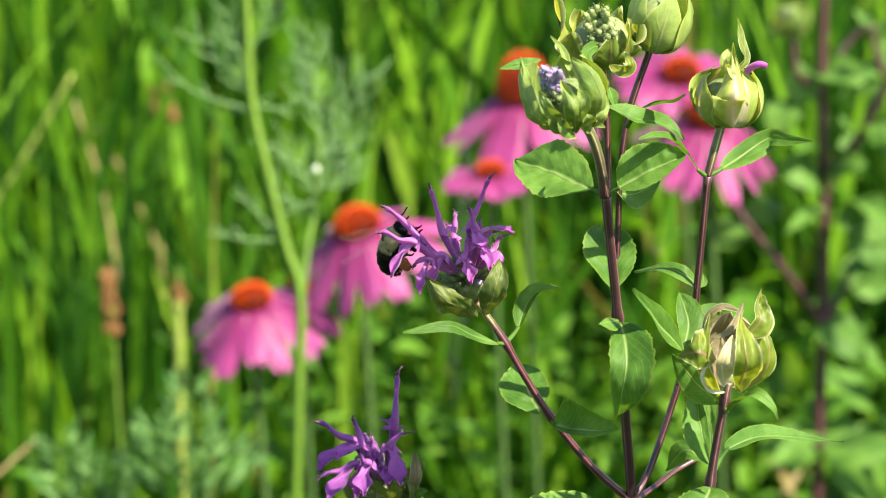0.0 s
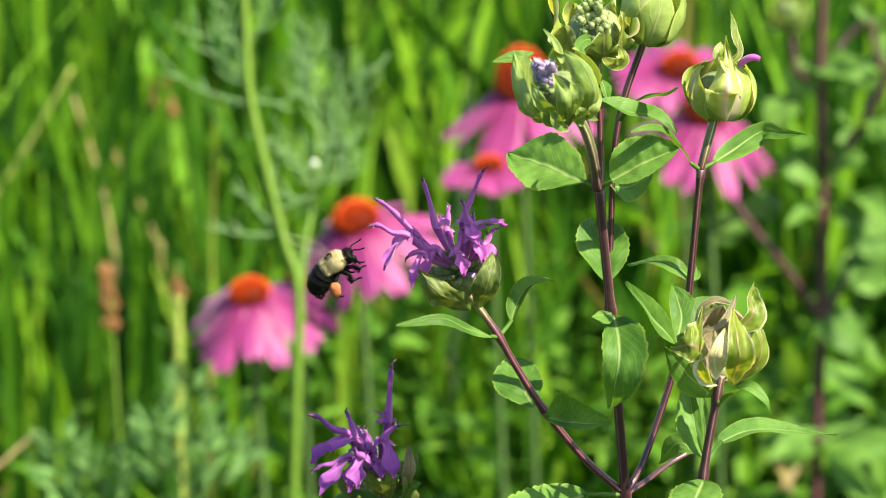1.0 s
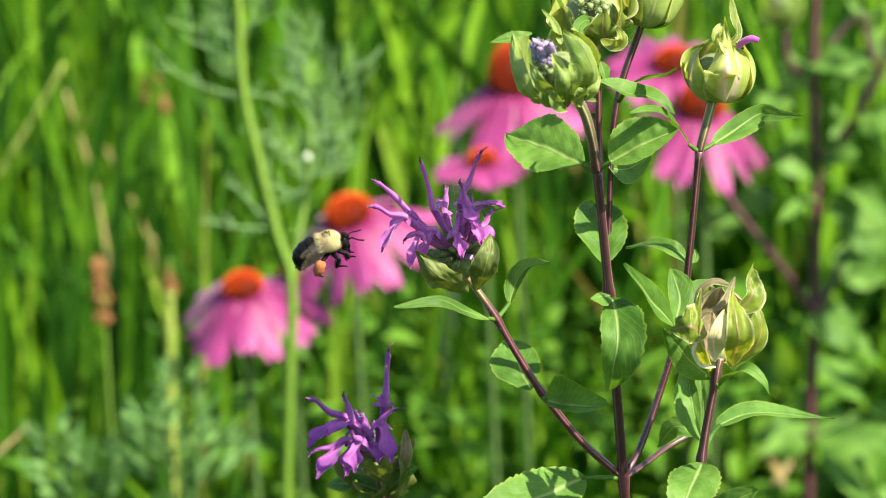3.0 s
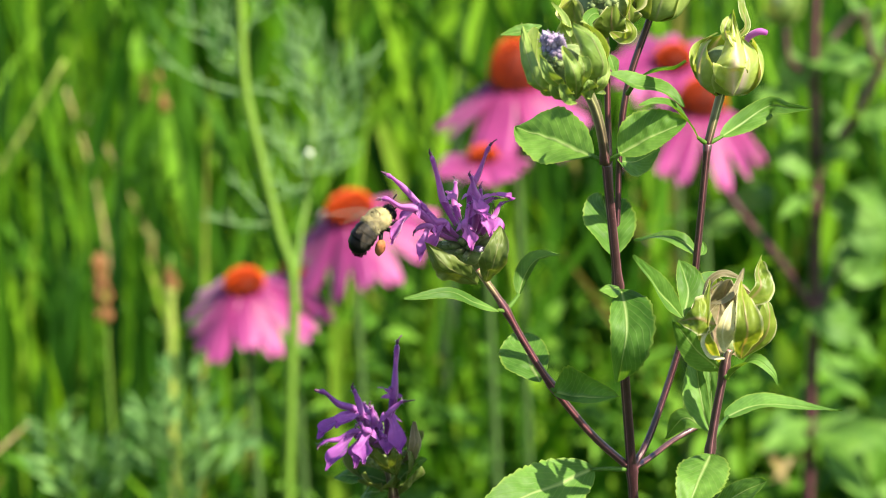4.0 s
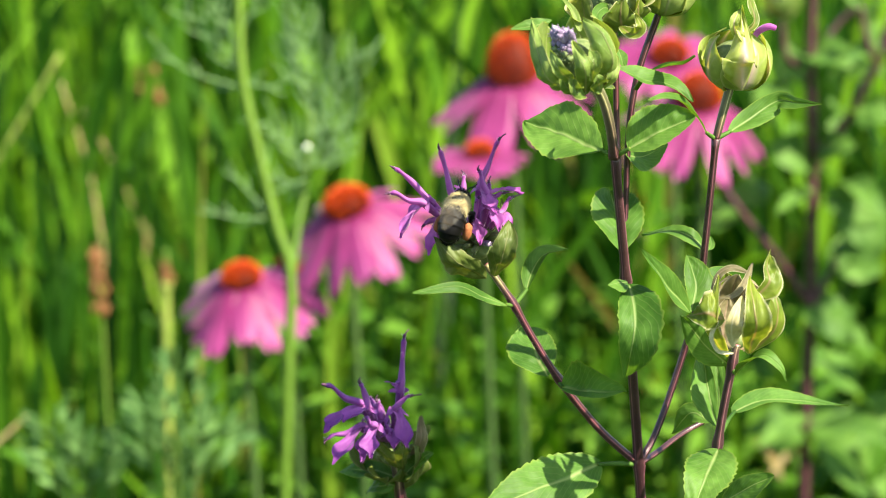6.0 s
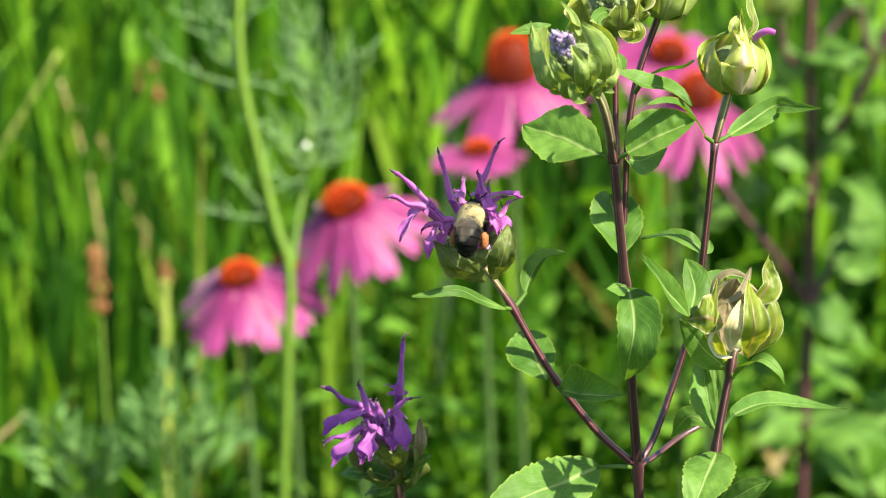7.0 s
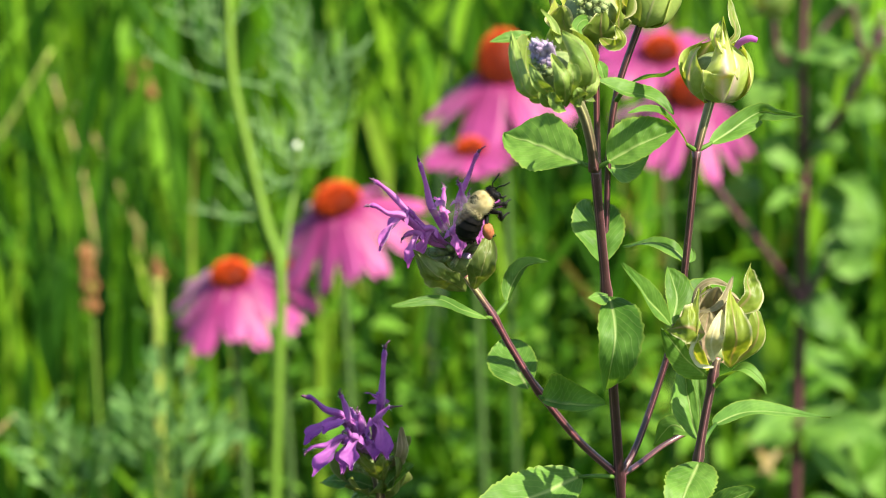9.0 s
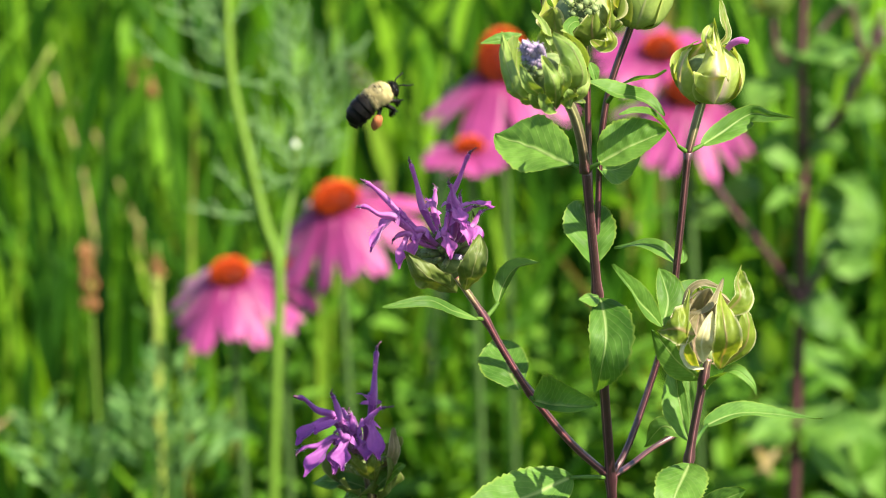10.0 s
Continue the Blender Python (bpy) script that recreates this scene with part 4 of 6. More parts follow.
blade(lantern, [(0.0629, 0.5150, 0.7361), (0.0617, 0.5140, 0.7335), (0.0629, 0.5140, 0.7309), (0.0656, 0.5150, 0.7302)], 0.00032, 0.00042, mat=CREAM, face=(-0.4, -0.9, 0.2), lift=(20, 20), full=0.5, blunt=0.5, wave=0.3, teeth=0, crumple=1.7, name="bract")
blade(lantern, [(0.0640, 0.5160, 0.7361), (0.0608, 0.5140, 0.7376), (0.0574, 0.5170, 0.7365)], 0.00277, 0.00489, mat=LIME_BRACT, face=(-0.25, -0.85, 0.45), lift=(-14, -18), full=0.36, blunt=0.9, wave=0.2, teeth=0, crumple=1.7, name="bract")
blade(side, [(0.0663, 0.5290, 0.7240), (0.0617, 0.5260, 0.7284), (0.0569, 0.5240, 0.7348)], 0.00261, 0.00261, face=(-0.3, -0.9, 0.1), lift=(10, -16), full=0.45, stalk=node_l)
blade(side, [(0.0670, 0.5270, 0.7228), (0.0690, 0.5230, 0.7264), (0.0717, 0.5200, 0.7284), (0.0745, 0.5190, 0.7265), (0.0756, 0.5190, 0.7239)], 0.00129, 0.00162, face=(0.1, -0.5, 0.85), lift=(14, 24), full=0.45, wave=0.2, stalk=node_l)
blade(side, [(0.0646, 0.5310, 0.7118), (0.0630, 0.5330, 0.7177), (0.0622, 0.5380, 0.7243)], 0.00353, 0.00121, face=(0.35, -0.85, 0.3), lift=(6, 40), full=0.5, blunt=0.6, wave=0.2)
blade(side, [(0.0652, 0.5360, 0.7105), (0.0654, 0.5400, 0.7157), (0.0650, 0.5440, 0.7225)], 0.00134, 0.00179, face=(-0.4, -0.85, 0.3), lift=(20, 10), full=0.5, blunt=0.6)
blade(side, [(0.0684, 0.5450, 0.7104), (0.0753, 0.5530, 0.7107), (0.0829, 0.5580, 0.7090), (0.0927, 0.5630, 0.7066)], 0.00207, 0.00161, face=(0.05, -0.45, 0.88), lift=(30, 14), full=0.28, stalk=(0.0652, 0.5320, 0.7100))
blade(side, [(0.0646, 0.5290, 0.7081), (0.0617, 0.5200, 0.7058), (0.0591, 0.5140, 0.7013)], 0.00473, 0.00409, face=(0.1, -0.78, 0.6), lift=(24, -6), full=0.45, blunt=0.66, teeth=0.12, wave=0.16)
blade(side, [(0.0659, 0.5400, 0.6936), (0.0703, 0.5360, 0.6982), (0.0755, 0.5340, 0.7016)], 0.00244, 0.00311, face=(0, -0.70, 0.70), lift=(8, 8), full=0.5, blunt=0.7)


def bloom(parent, centre, axis, florets, radius, bracts, seed, label, petal=None):
    """A bergamot bloom: a head of calyx tubes in a cup of bracts, with florets leaning out."""
    axis = V(axis).normalized()
    centre = V(centre)
    random.seed(seed)
    bm = bmesh.new()
    ball(bm, centre - axis * radius * 0.15, radius * 0.4, radius * 0.4, radius * 0.45, axis.to_track_quat("Z", "Y").to_matrix(), 18, 12)
    head = part("flower_head", bm, CALYX, parent, label)
    calyx_cluster(head, centre - axis * radius * 0.1, axis, radius * 0.86, 36, seed)
    for a, r, h, w, fl, end in bracts:
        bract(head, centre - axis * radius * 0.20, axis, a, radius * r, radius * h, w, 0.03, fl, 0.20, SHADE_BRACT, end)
    for throat, hood, lip in florets:
        throat = V(throat)
        base = centre + (throat - centre) * 0.28
        floret(head, base, throat, hood, lip, Vector((0, 0, -1)) * 0.0014, 1.2 if petal else 1.0, petal, 1.30 if petal else 1.1)
    return head


BLOOM = (0.0204, 0.5370, 0.7455)
cup = bloom(plant, BLOOM, (-0.26, -0.16, 0.95), [
    ((0.0157, 0.5350, 0.7543), (0.0134, 0.5340, 0.7629), (0.0179, 0.5400, 0.7553)),
    ((0.0111, 0.5330, 0.7542), (0.0054, 0.5320, 0.7597), (0.0078, 0.5280, 0.7516)),
    ((0.0109, 0.5290, 0.7538), (0.0046, 0.5280, 0.7560), (0.0061, 0.5270, 0.7487)),
    ((0.0206, 0.5340, 0.7556), (0.0241, 0.5330, 0.7648), (0.0238, 0.5240, 0.7536)),
    ((0.0220, 0.5310, 0.7551), (0.0206, 0.5300, 0.7598), (0.0291, 0.5280, 0.7574)),
    ((0.0220, 0.5310, 0.7531), (0.0249, 0.5310, 0.7555), (0.0243, 0.5270, 0.7503)),
    ((0.0159, 0.5320, 0.7507), (0.0124, 0.5310, 0.7523), (0.0137, 0.5290, 0.7465)),
    ((0.0196, 0.5300, 0.7507), (0.0204, 0.5310, 0.7544), (0.0208, 0.5270, 0.7480)),
    ((0.0239, 0.5320, 0.7508), (0.0264, 0.5330, 0.7542), (0.0257, 0.5290, 0.7507)),
    ((0.0135, 0.5310, 0.7502), (0.0108, 0.5300, 0.7498), (0.0117, 0.5270, 0.7461)),
    ((0.0228, 0.5340, 0.7517), (0.0224, 0.5350, 0.7564), (0.0271, 0.5310, 0.7500)),
    ((0.0177, 0.5410, 0.7519), (0.0178, 0.5430, 0.7561), (0.0160, 0.5460, 0.7546)),
], 0.0064, [(3.7, 0.95, 1.7, 0.6, 0.1, 0.66), (4.9, 0.95, 1.6, 0.7, 0.1, 0.62), (-0.6, 0.95, 1.6, 0.5, 0.1, 0.60)], 31, "lilac bloom with narrow two-lipped florets")
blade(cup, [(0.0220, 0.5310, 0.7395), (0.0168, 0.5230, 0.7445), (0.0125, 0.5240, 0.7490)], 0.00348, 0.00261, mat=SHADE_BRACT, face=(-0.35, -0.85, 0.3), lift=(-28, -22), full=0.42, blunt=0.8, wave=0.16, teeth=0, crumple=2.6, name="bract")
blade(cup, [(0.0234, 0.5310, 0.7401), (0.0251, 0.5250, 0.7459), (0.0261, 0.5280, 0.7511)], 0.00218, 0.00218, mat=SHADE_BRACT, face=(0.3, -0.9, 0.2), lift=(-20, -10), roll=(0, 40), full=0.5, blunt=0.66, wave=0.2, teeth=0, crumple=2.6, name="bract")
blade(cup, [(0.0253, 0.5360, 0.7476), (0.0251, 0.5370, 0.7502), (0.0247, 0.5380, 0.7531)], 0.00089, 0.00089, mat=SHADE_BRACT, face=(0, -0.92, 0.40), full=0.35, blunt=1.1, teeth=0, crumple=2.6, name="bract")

# ---- the second bloom, lower down ----
low = thing("wild_bergamot", (0.0054, 0.5740, 0.0), "small bergamot with one lilac bloom low in the meadow", "flower")
foot = Vector((0.0054, 0.5740, 0.0))
stem(low, [foot, (0.0061, 0.5740, 0.6078), (0.0057, 0.5730, 0.6699), (0.0048, 0.5720, 0.6867), (0.0039, 0.5720, 0.6922)], 0.0013, 0.00095, TOP_STEM)
low_cup = bloom(low, (0.0031, 0.5720, 0.6951), (-0.08, -0.25, 0.95), [
    ((0.0053, 0.5660, 0.7083), (0.0060, 0.5670, 0.7188), (0.0035, 0.5640, 0.7116)),
    ((0.0044, 0.5620, 0.7057), (0.0072, 0.5620, 0.7084), (0.0074, 0.5580, 0.7001)),
    ((-0.0022, 0.5630, 0.7062), (-0.0091, 0.5600, 0.7111), (-0.0094, 0.5570, 0.7033)),
    ((-0.0005, 0.5600, 0.7061), (-0.0023, 0.5600, 0.7114), (-0.0051, 0.5550, 0.7060)),
    ((-0.0020, 0.5580, 0.7034), (-0.0086, 0.5560, 0.7014), (-0.0069, 0.5530, 0.6982)),
    ((0.0007, 0.5570, 0.7037), (-0.0012, 0.5560, 0.7055), (-0.0005, 0.5530, 0.6996)),
    ((0.0017, 0.5630, 0.7036), (0.0009, 0.5630, 0.7069), (-0.0025, 0.5580, 0.6973)),
    ((0.0033, 0.5610, 0.7014), (0.0026, 0.5610, 0.7026), (0.0048, 0.5580, 0.6998)),
    ((0.0010, 0.5700, 0.7033), (-0.0013, 0.5720, 0.7050), (0.0025, 0.5740, 0.7009)),
], 0.0066, [(0.9, 0.95, 1.8, 0.50, 0.05, 0.5), (2.6, 1.05, 2.4, 0.5, 0.10, 0.75), (3.5, 1.05, 2.2, 0.5, 0.1, 0.7), (4.6, 1.0, 2.0, 0.7, 0.1, 0.6), (5.9, 1.0, 2.0, 0.6, 0.1, 0.55), (1.8, 0.95, 1.7, 0.4, 0.1, 0.45)], 37, "lilac bloom with broad drooping lips", DEEP_FLORET)
blade(low_cup, [(0.0066, 0.5720, 0.6920), (0.0092, 0.5670, 0.6977), (0.0091, 0.5680, 0.7026)], 0.00106, 0.00142, mat=PARCH, face=(0.4, -0.85, 0.3), lift=(-20, 14), full=0.5, wave=0.25, teeth=0, crumple=2.2, name="bract")
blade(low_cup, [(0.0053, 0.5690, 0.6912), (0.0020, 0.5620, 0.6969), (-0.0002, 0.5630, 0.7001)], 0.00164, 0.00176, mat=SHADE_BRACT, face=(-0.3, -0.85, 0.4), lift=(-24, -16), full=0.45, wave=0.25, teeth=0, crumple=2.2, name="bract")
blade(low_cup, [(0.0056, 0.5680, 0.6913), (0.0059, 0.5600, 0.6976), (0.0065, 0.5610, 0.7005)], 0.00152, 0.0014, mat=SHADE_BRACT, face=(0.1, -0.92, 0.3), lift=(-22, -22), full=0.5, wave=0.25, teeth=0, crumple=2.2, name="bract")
leaf(low, (0.0039, 0.5720, 0.6887), (-0.0076, 0.5760, 0.6893), 0.0040, (-0.1, -0.5, 0.85), 0.08, -0.12, 0.2, 0.12)
leaf(low, (0.0054, 0.5700, 0.6887), (0.0110, 0.5680, 0.6952), 0.0045, (-0.3, -0.6, 0.7), 0.08, -0.1, 0.3, 0.12)
leaf(low, (0.0040, 0.5700, 0.6875), (-0.0024, 0.5740, 0.6853), 0.0044, (0, -0.5, 0.85), 0.08, -0.12, 0.2, 0.12)


# ---- coneflowers ----
def coneflower(at, disc, dome, petals, length, width, droop, tilt, seed, ground, spread=1.0, skip=()):
    """A coneflower with its foot on the ground: spiny dome, and a ring of notched, drooping petals. tilt: the head's axis."""
    random.seed(seed)
    at = V(at)
    ground = V(ground)
    flower = thing("coneflower", ground, "pink coneflower with a spiny orange centre and drooping petals", "flower", "coneflowers in the meadow")
    stem(flower, [ground, ground * 0.5 + at * 0.5 + Vector((0.01, 0, 0)), at - V(tilt).normalized() * dome * 0.2], 0.0024, 0.0020, CONE_STEM, square=0.0)
    axis = V(tilt).normalized()
    q = axis.to_track_quat("Z", "Y")
    bm = bmesh.new()
    ball(bm, at, disc / 2 * 0.9, disc / 2 * 0.9, dome * 0.85, q.to_matrix(), 24, 14)
    centre = part("cone", bm, CONE, flower, "dark red-brown cone under the spines")
    bm = bmesh.new()
    count = 320
    for k in range(count):
        z = 1 - 1.12 * (k + 0.5) / count
        r = math.sqrt(max(0, 1 - z * z))
        a = k * 2.39996
        nrm = Vector((r * math.cos(a), r * math.sin(a), z))
        p = Vector((nrm.x * disc / 2 * 0.86, nrm.y * disc / 2 * 0.86, nrm.z * dome * 0.82))
        d = (nrm + Vector((0, 0, 0.7))).normalized()
        e = p + d * disc * 0.16
        tube(bm, [at + q @ p, at + q @ ((p + e) / 2), at + q @ e], lambda u: disc * 0.025 * (1.05 - u * 0.8), 5)
    tagged(part("spiny_crown", bm, CONE_TIP, flower, "orange spines"), kind="stuff")
    for k in range(petals):
        a = 2 * math.pi * (k + 0.2 * random.uniform(-1, 1)) / petals
        if k in skip:
            continue
        bm = bmesh.new()
        dr = droop * random.uniform(0.70, 1.30)
        ln, wd = length * random.uniform(0.85, 1.1), width * random.uniform(0.9, 1.3)
        tw = random.uniform(-0.75, 0.75)
        out = q @ Vector((math.cos(a), math.sin(a), 0))
        sid = q @ Vector((-math.sin(a), math.cos(a), 0))

        def place(u, v):
            ang = -dr * min(1.0, 0.35 + 1.1 * u)
            w = wd / 2 * (0.45 + 0.75 * math.sin(math.pi * (0.08 + 0.78 * u))) * (1 if u < 0.93 else 1 - (u - 0.93) * 4)
            s = sid * math.cos(tw * u) + axis * math.sin(tw * u)
            reach = disc * 0.38 + ln * (u if u < 0.2 else 0.2 + (u - 0.2) * math.cos(dr * 0.9) * spread)
            fall = -ln * (0.10 * u + max(u - 0.1, 0) * math.sin(dr * 0.95)) - dome * 0.12
            ridge = 0.05 * wd * math.cos(v * 9) + 0.20 * wd * v * v
            notch = ln * 0.05 * (math.cos(v * 6.5) - 1) * (u ** 8)
            return at + out * (reach + notch) + axis * (fall - ridge) + s * w * v
        sheet(bm, 12, 8, place)
        part("petal", bm, PINK, flower)
    return flower


coneflower((-0.0967, 1.3600, 0.5359), 0.0190, 0.0078, 14, 0.032, 0.0088, 0.60, (-0.05, -0.34, 1), 1, (-0.0962, 1.3700, 0.0))
coneflower((-0.0479, 1.4200, 0.5594), 0.0235, 0.0098, 14, 0.040, 0.0098, 0.55, (-0.24, -0.34, 1), 2, (-0.0427, 1.4300, 0.0))
coneflower((0.0356, 1.5000, 0.6145), 0.0275, 0.0235, 15, 0.037, 0.0098, 0.60, (0.0, -0.22, 1), 3, (0.0359, 1.5100, 0.0))
coneflower((0.0191, 1.4600, 0.5797), 0.0150, 0.0055, 14, 0.020, 0.0080, 0.10, (-0.05, -0.20, 1), 4, (0.0189, 1.4700, 0.0))
coneflower((0.1328, 1.4800, 0.6038), 0.0235, 0.0160, 13, 0.039, 0.0092, 0.76, (0.05, -0.24, 1), 5, (0.1412, 1.4900, 0.0))
coneflower((0.1269, 1.6200, 0.6050), 0.0210, 0.0085, 13, 0.028, 0.0090, 0.10, (0.05, -0.50, 1), 6, (0.1360, 1.6300, 0.0))
coneflower((-0.0820, 1.4700, 0.5149), 0.0140, 0.0060, 12, 0.026, 0.0085, 0.75, (0.25, 0.25, 1), 7, (-0.0840, 1.4800, 0.0))
coneflower((0.1448, 2.1000, 0.4094), 0.0200, 0.0120, 12, 0.026, 0.0095, 1.1, (0.1, 0.1, 1), 8, (0.1485, 2.1100, 0.0))


# ---- feathery fennel-like weed ----
def feather_leaf(parent, points, reach, count, seed=0):
    """A thread-leaved frond: a fine rib, and thread-like leaflets rising from both its sides."""
    random.seed(seed)
    bm = bmesh.new()
    line = spline(points, 8)
    tube(bm, line, lambda u: 0.00062 * (1 - 0.6 * u), 6)
    frond = part("frond", bm, DILL, parent)
    count = round(count * 1.4) + 2
    for k in range(count):
        u = 0.12 + 0.85 * k / count
        i = min(int(u * (len(line) - 1)), len(line) - 2)
        p, d = line[i], (line[i + 1] - line[i]).normalized()
        s = d.cross(Vector((random.uniform(-0.6, 0.6), -1, random.uniform(-0.5, 0.5)))).normalized() * (1 if k % 2 else -1)
        ln = reach * (1.15 - 0.5 * u) * random.uniform(0.7, 1.2)
        e = p + (d * 0.9 + s * 0.62 + Vector((0, 0, 0.25))).normalized() * ln
        bm = bmesh.new()
        tube(bm, spline([p, p.lerp(e, 0.5) + s * ln * 0.10, e], 4), lambda v: 0.00060 * (1.1 - 0.7 * v), 6)
        part("leaflet", bm, DILL, frond)


fennel = thing("feathery_weed", (-0.0717, 1.3000, 0.0), "tall thread-leaved green weed with a forked stem", "weed")
foot = Vector((-0.0717, 1.3000, 0.0))
fork = (-0.0684, 1.3000, 0.5513)
stem(fennel, [foot, (-0.0729, 1.3000, 0.3829), (-0.0704, 1.3000, 0.4953), fork, (-0.0747, 1.3000, 0.5768), (-0.0825, 1.3000, 0.6114), (-0.0893, 1.3000, 0.6456), (-0.0907, 1.3000, 0.6820), (-0.0923, 1.3000, 0.7230)], 0.0030, 0.0019, GREEN_STEM, square=0.0)
stem(fennel, [fork, (-0.0650, 1.3050, 0.5757), (-0.0612, 1.3100, 0.5962), (-0.0590, 1.3100, 0.6282)], 0.0022, 0.0006, GREEN_STEM, square=0.0)
for k, (pts, fr, c) in enumerate((
        ([(-0.0603, 1.3100, 0.6042), (-0.0531, 1.3100, 0.6202), (-0.0411, 1.3100, 0.6467), (-0.0358, 1.3100, 0.6572)], 0.022, 7),
        ([(-0.0612, 1.3100, 0.5988), (-0.0702, 1.3100, 0.6148), (-0.0818, 1.3100, 0.6241)], 0.018, 5),
        ([(-0.0596, 1.3100, 0.6255), (-0.0588, 1.3100, 0.6493), (-0.0655, 1.3100, 0.6807)], 0.024, 9),
        ([(-0.0597, 1.3100, 0.6149), (-0.0491, 1.3100, 0.6282), (-0.0463, 1.3100, 0.6519)], 0.020, 6),
        ([(-0.0605, 1.3100, 0.6387), (-0.0671, 1.3100, 0.6519), (-0.0721, 1.3100, 0.6650)], 0.016, 4),
        ([(-0.0605, 1.3000, 0.6036), (-0.0487, 1.3000, 0.6089), (-0.0395, 1.3000, 0.6195)], 0.015, 5),
        ([(-0.0618, 1.3000, 0.5982), (-0.0723, 1.3000, 0.5955), (-0.0838, 1.3000, 0.6114)], 0.012, 3),
        ([(-0.0897, 1.3000, 0.6482), (-0.1024, 1.3000, 0.6639), (-0.1200, 1.3000, 0.6820)], 0.016, 4),
        ([(-0.0886, 1.3000, 0.6404), (-0.1156, 1.3000, 0.6495), (-0.1333, 1.3000, 0.6664)], 0.010, 1),
        ([(-0.0901, 1.3000, 0.6561), (-0.0971, 1.3000, 0.6717), (-0.1019, 1.3000, 0.6897)], 0.014, 5),
        ([(-0.0885, 1.3000, 0.6430), (-0.0743, 1.3000, 0.6417), (-0.0639, 1.3000, 0.6483)], 0.008, 1),
        ([(-0.0782, 1.3000, 0.5822), (-0.0906, 1.3000, 0.5955), (-0.0969, 1.3000, 0.6061)], 0.008, 1),
        ([(-0.0804, 1.3000, 0.5795), (-0.0987, 1.3000, 0.5808), (-0.1090, 1.3000, 0.5874)], 0.010, 1),
        ([(-0.0907, 1.3000, 0.6665), (-0.0815, 1.3000, 0.6820), (-0.0787, 1.3000, 0.6924)], 0.012, 3))):
    feather_leaf(fennel, pts, fr, c, 40 + k)


bm = bmesh.new()
ball(bm, (-0.0602, 1.2980, 0.6137), 0.0016, None, None, None, 10, 8)
part("flower_bud", bm, plain_material("white_bud", (0.55, 0.60, 0.45), (0.75, 0.78, 0.68), 200.0), fennel, "tiny white flower bud")


def ferny_weed(foot, tops, seed):
    """A low carrot-like weed: each leaf has a rib with paired branches, each branch a few pointed lobes."""
    random.seed(seed)
    w = thing("carrot_weed", foot, "low ferny grey-green weed with finely divided leaves", "weed", "ferny weeds")
    for pts in tops:
        low_end = V(foot).lerp(V(pts[0]), 0.9)
        line = spline([V(foot), low_end, *pts], 10)
        bm = bmesh.new()
        tube(bm, line, lambda u: 0.0011 * (1 - 0.6 * u), 6)
        leaf_rib = part("leaf", bm, FEATHER, w)
        for j in range(10):
            u = 0.50 + 0.49 * (j // 2) / 5
            i = min(int(u * (len(line) - 1)), len(line) - 2)
            p, d = line[i], (line[i + 1] - line[i]).normalized()
            s = d.cross(Vector((random.uniform(-0.3, 0.3), -1, 0.1))).normalized() * (1 if j % 2 else -1)
            ln = 0.024 * (1.06 - u) / 0.50 + 0.004
            out = (d * 0.85 + s * 0.62).normalized()
            bm = bmesh.new()
            tube(bm, [p, p + out * ln * 0.6, p + out * ln], lambda v: 0.0006 * (1 - 0.5 * v), 5)
            for h in range(3):
                c = p + out * ln * (0.50, 0.65, 0.90)[h]
                turn = (0.6, -0.6, 0.0)[h]
                dd = (out * math.cos(turn) + d.cross(out).cross(out) * math.sin(turn) + Vector((0, random.uniform(-0.35, 0.35), 0.1))).normalized()
                ss = dd.cross(Vector((random.uniform(-0.5, 0.5), -1, 0.5))).normalized()
                size = 0.0105 * random.uniform(0.7, 1.1)
                sheet(bm, 4, 2, lambda a, b: c + dd * size * a + ss * b * 0.0013 * math.sin(math.pi * (0.12 + 0.84 * a)))
            part("leaflet", bm, FEATHER, leaf_rib)
    return w


ferny_weed((-0.1132, 1.2400, 0.0), [[(-0.1134, 1.2400, 0.4727), (-0.1136, 1.2400, 0.5019), (-0.1154, 1.2400, 0.5346)], [(-0.1170, 1.2300, 0.4706), (-0.1203, 1.2200, 0.4974), (-0.1268, 1.2200, 0.5181)], [(-0.1092, 1.2400, 0.4674), (-0.1035, 1.2500, 0.4830), (-0.0975, 1.2500, 0.5003)]], 51)
ferny_weed((-0.1675, 1.2600, 0.0), [[(-0.1649, 1.2600, 0.4524), (-0.1719, 1.2600, 0.4768), (-0.1777, 1.2600, 0.4970)], [(-0.1610, 1.2600, 0.4525), (-0.1579, 1.2600, 0.4688), (-0.1566, 1.2600, 0.4863)]], 52)


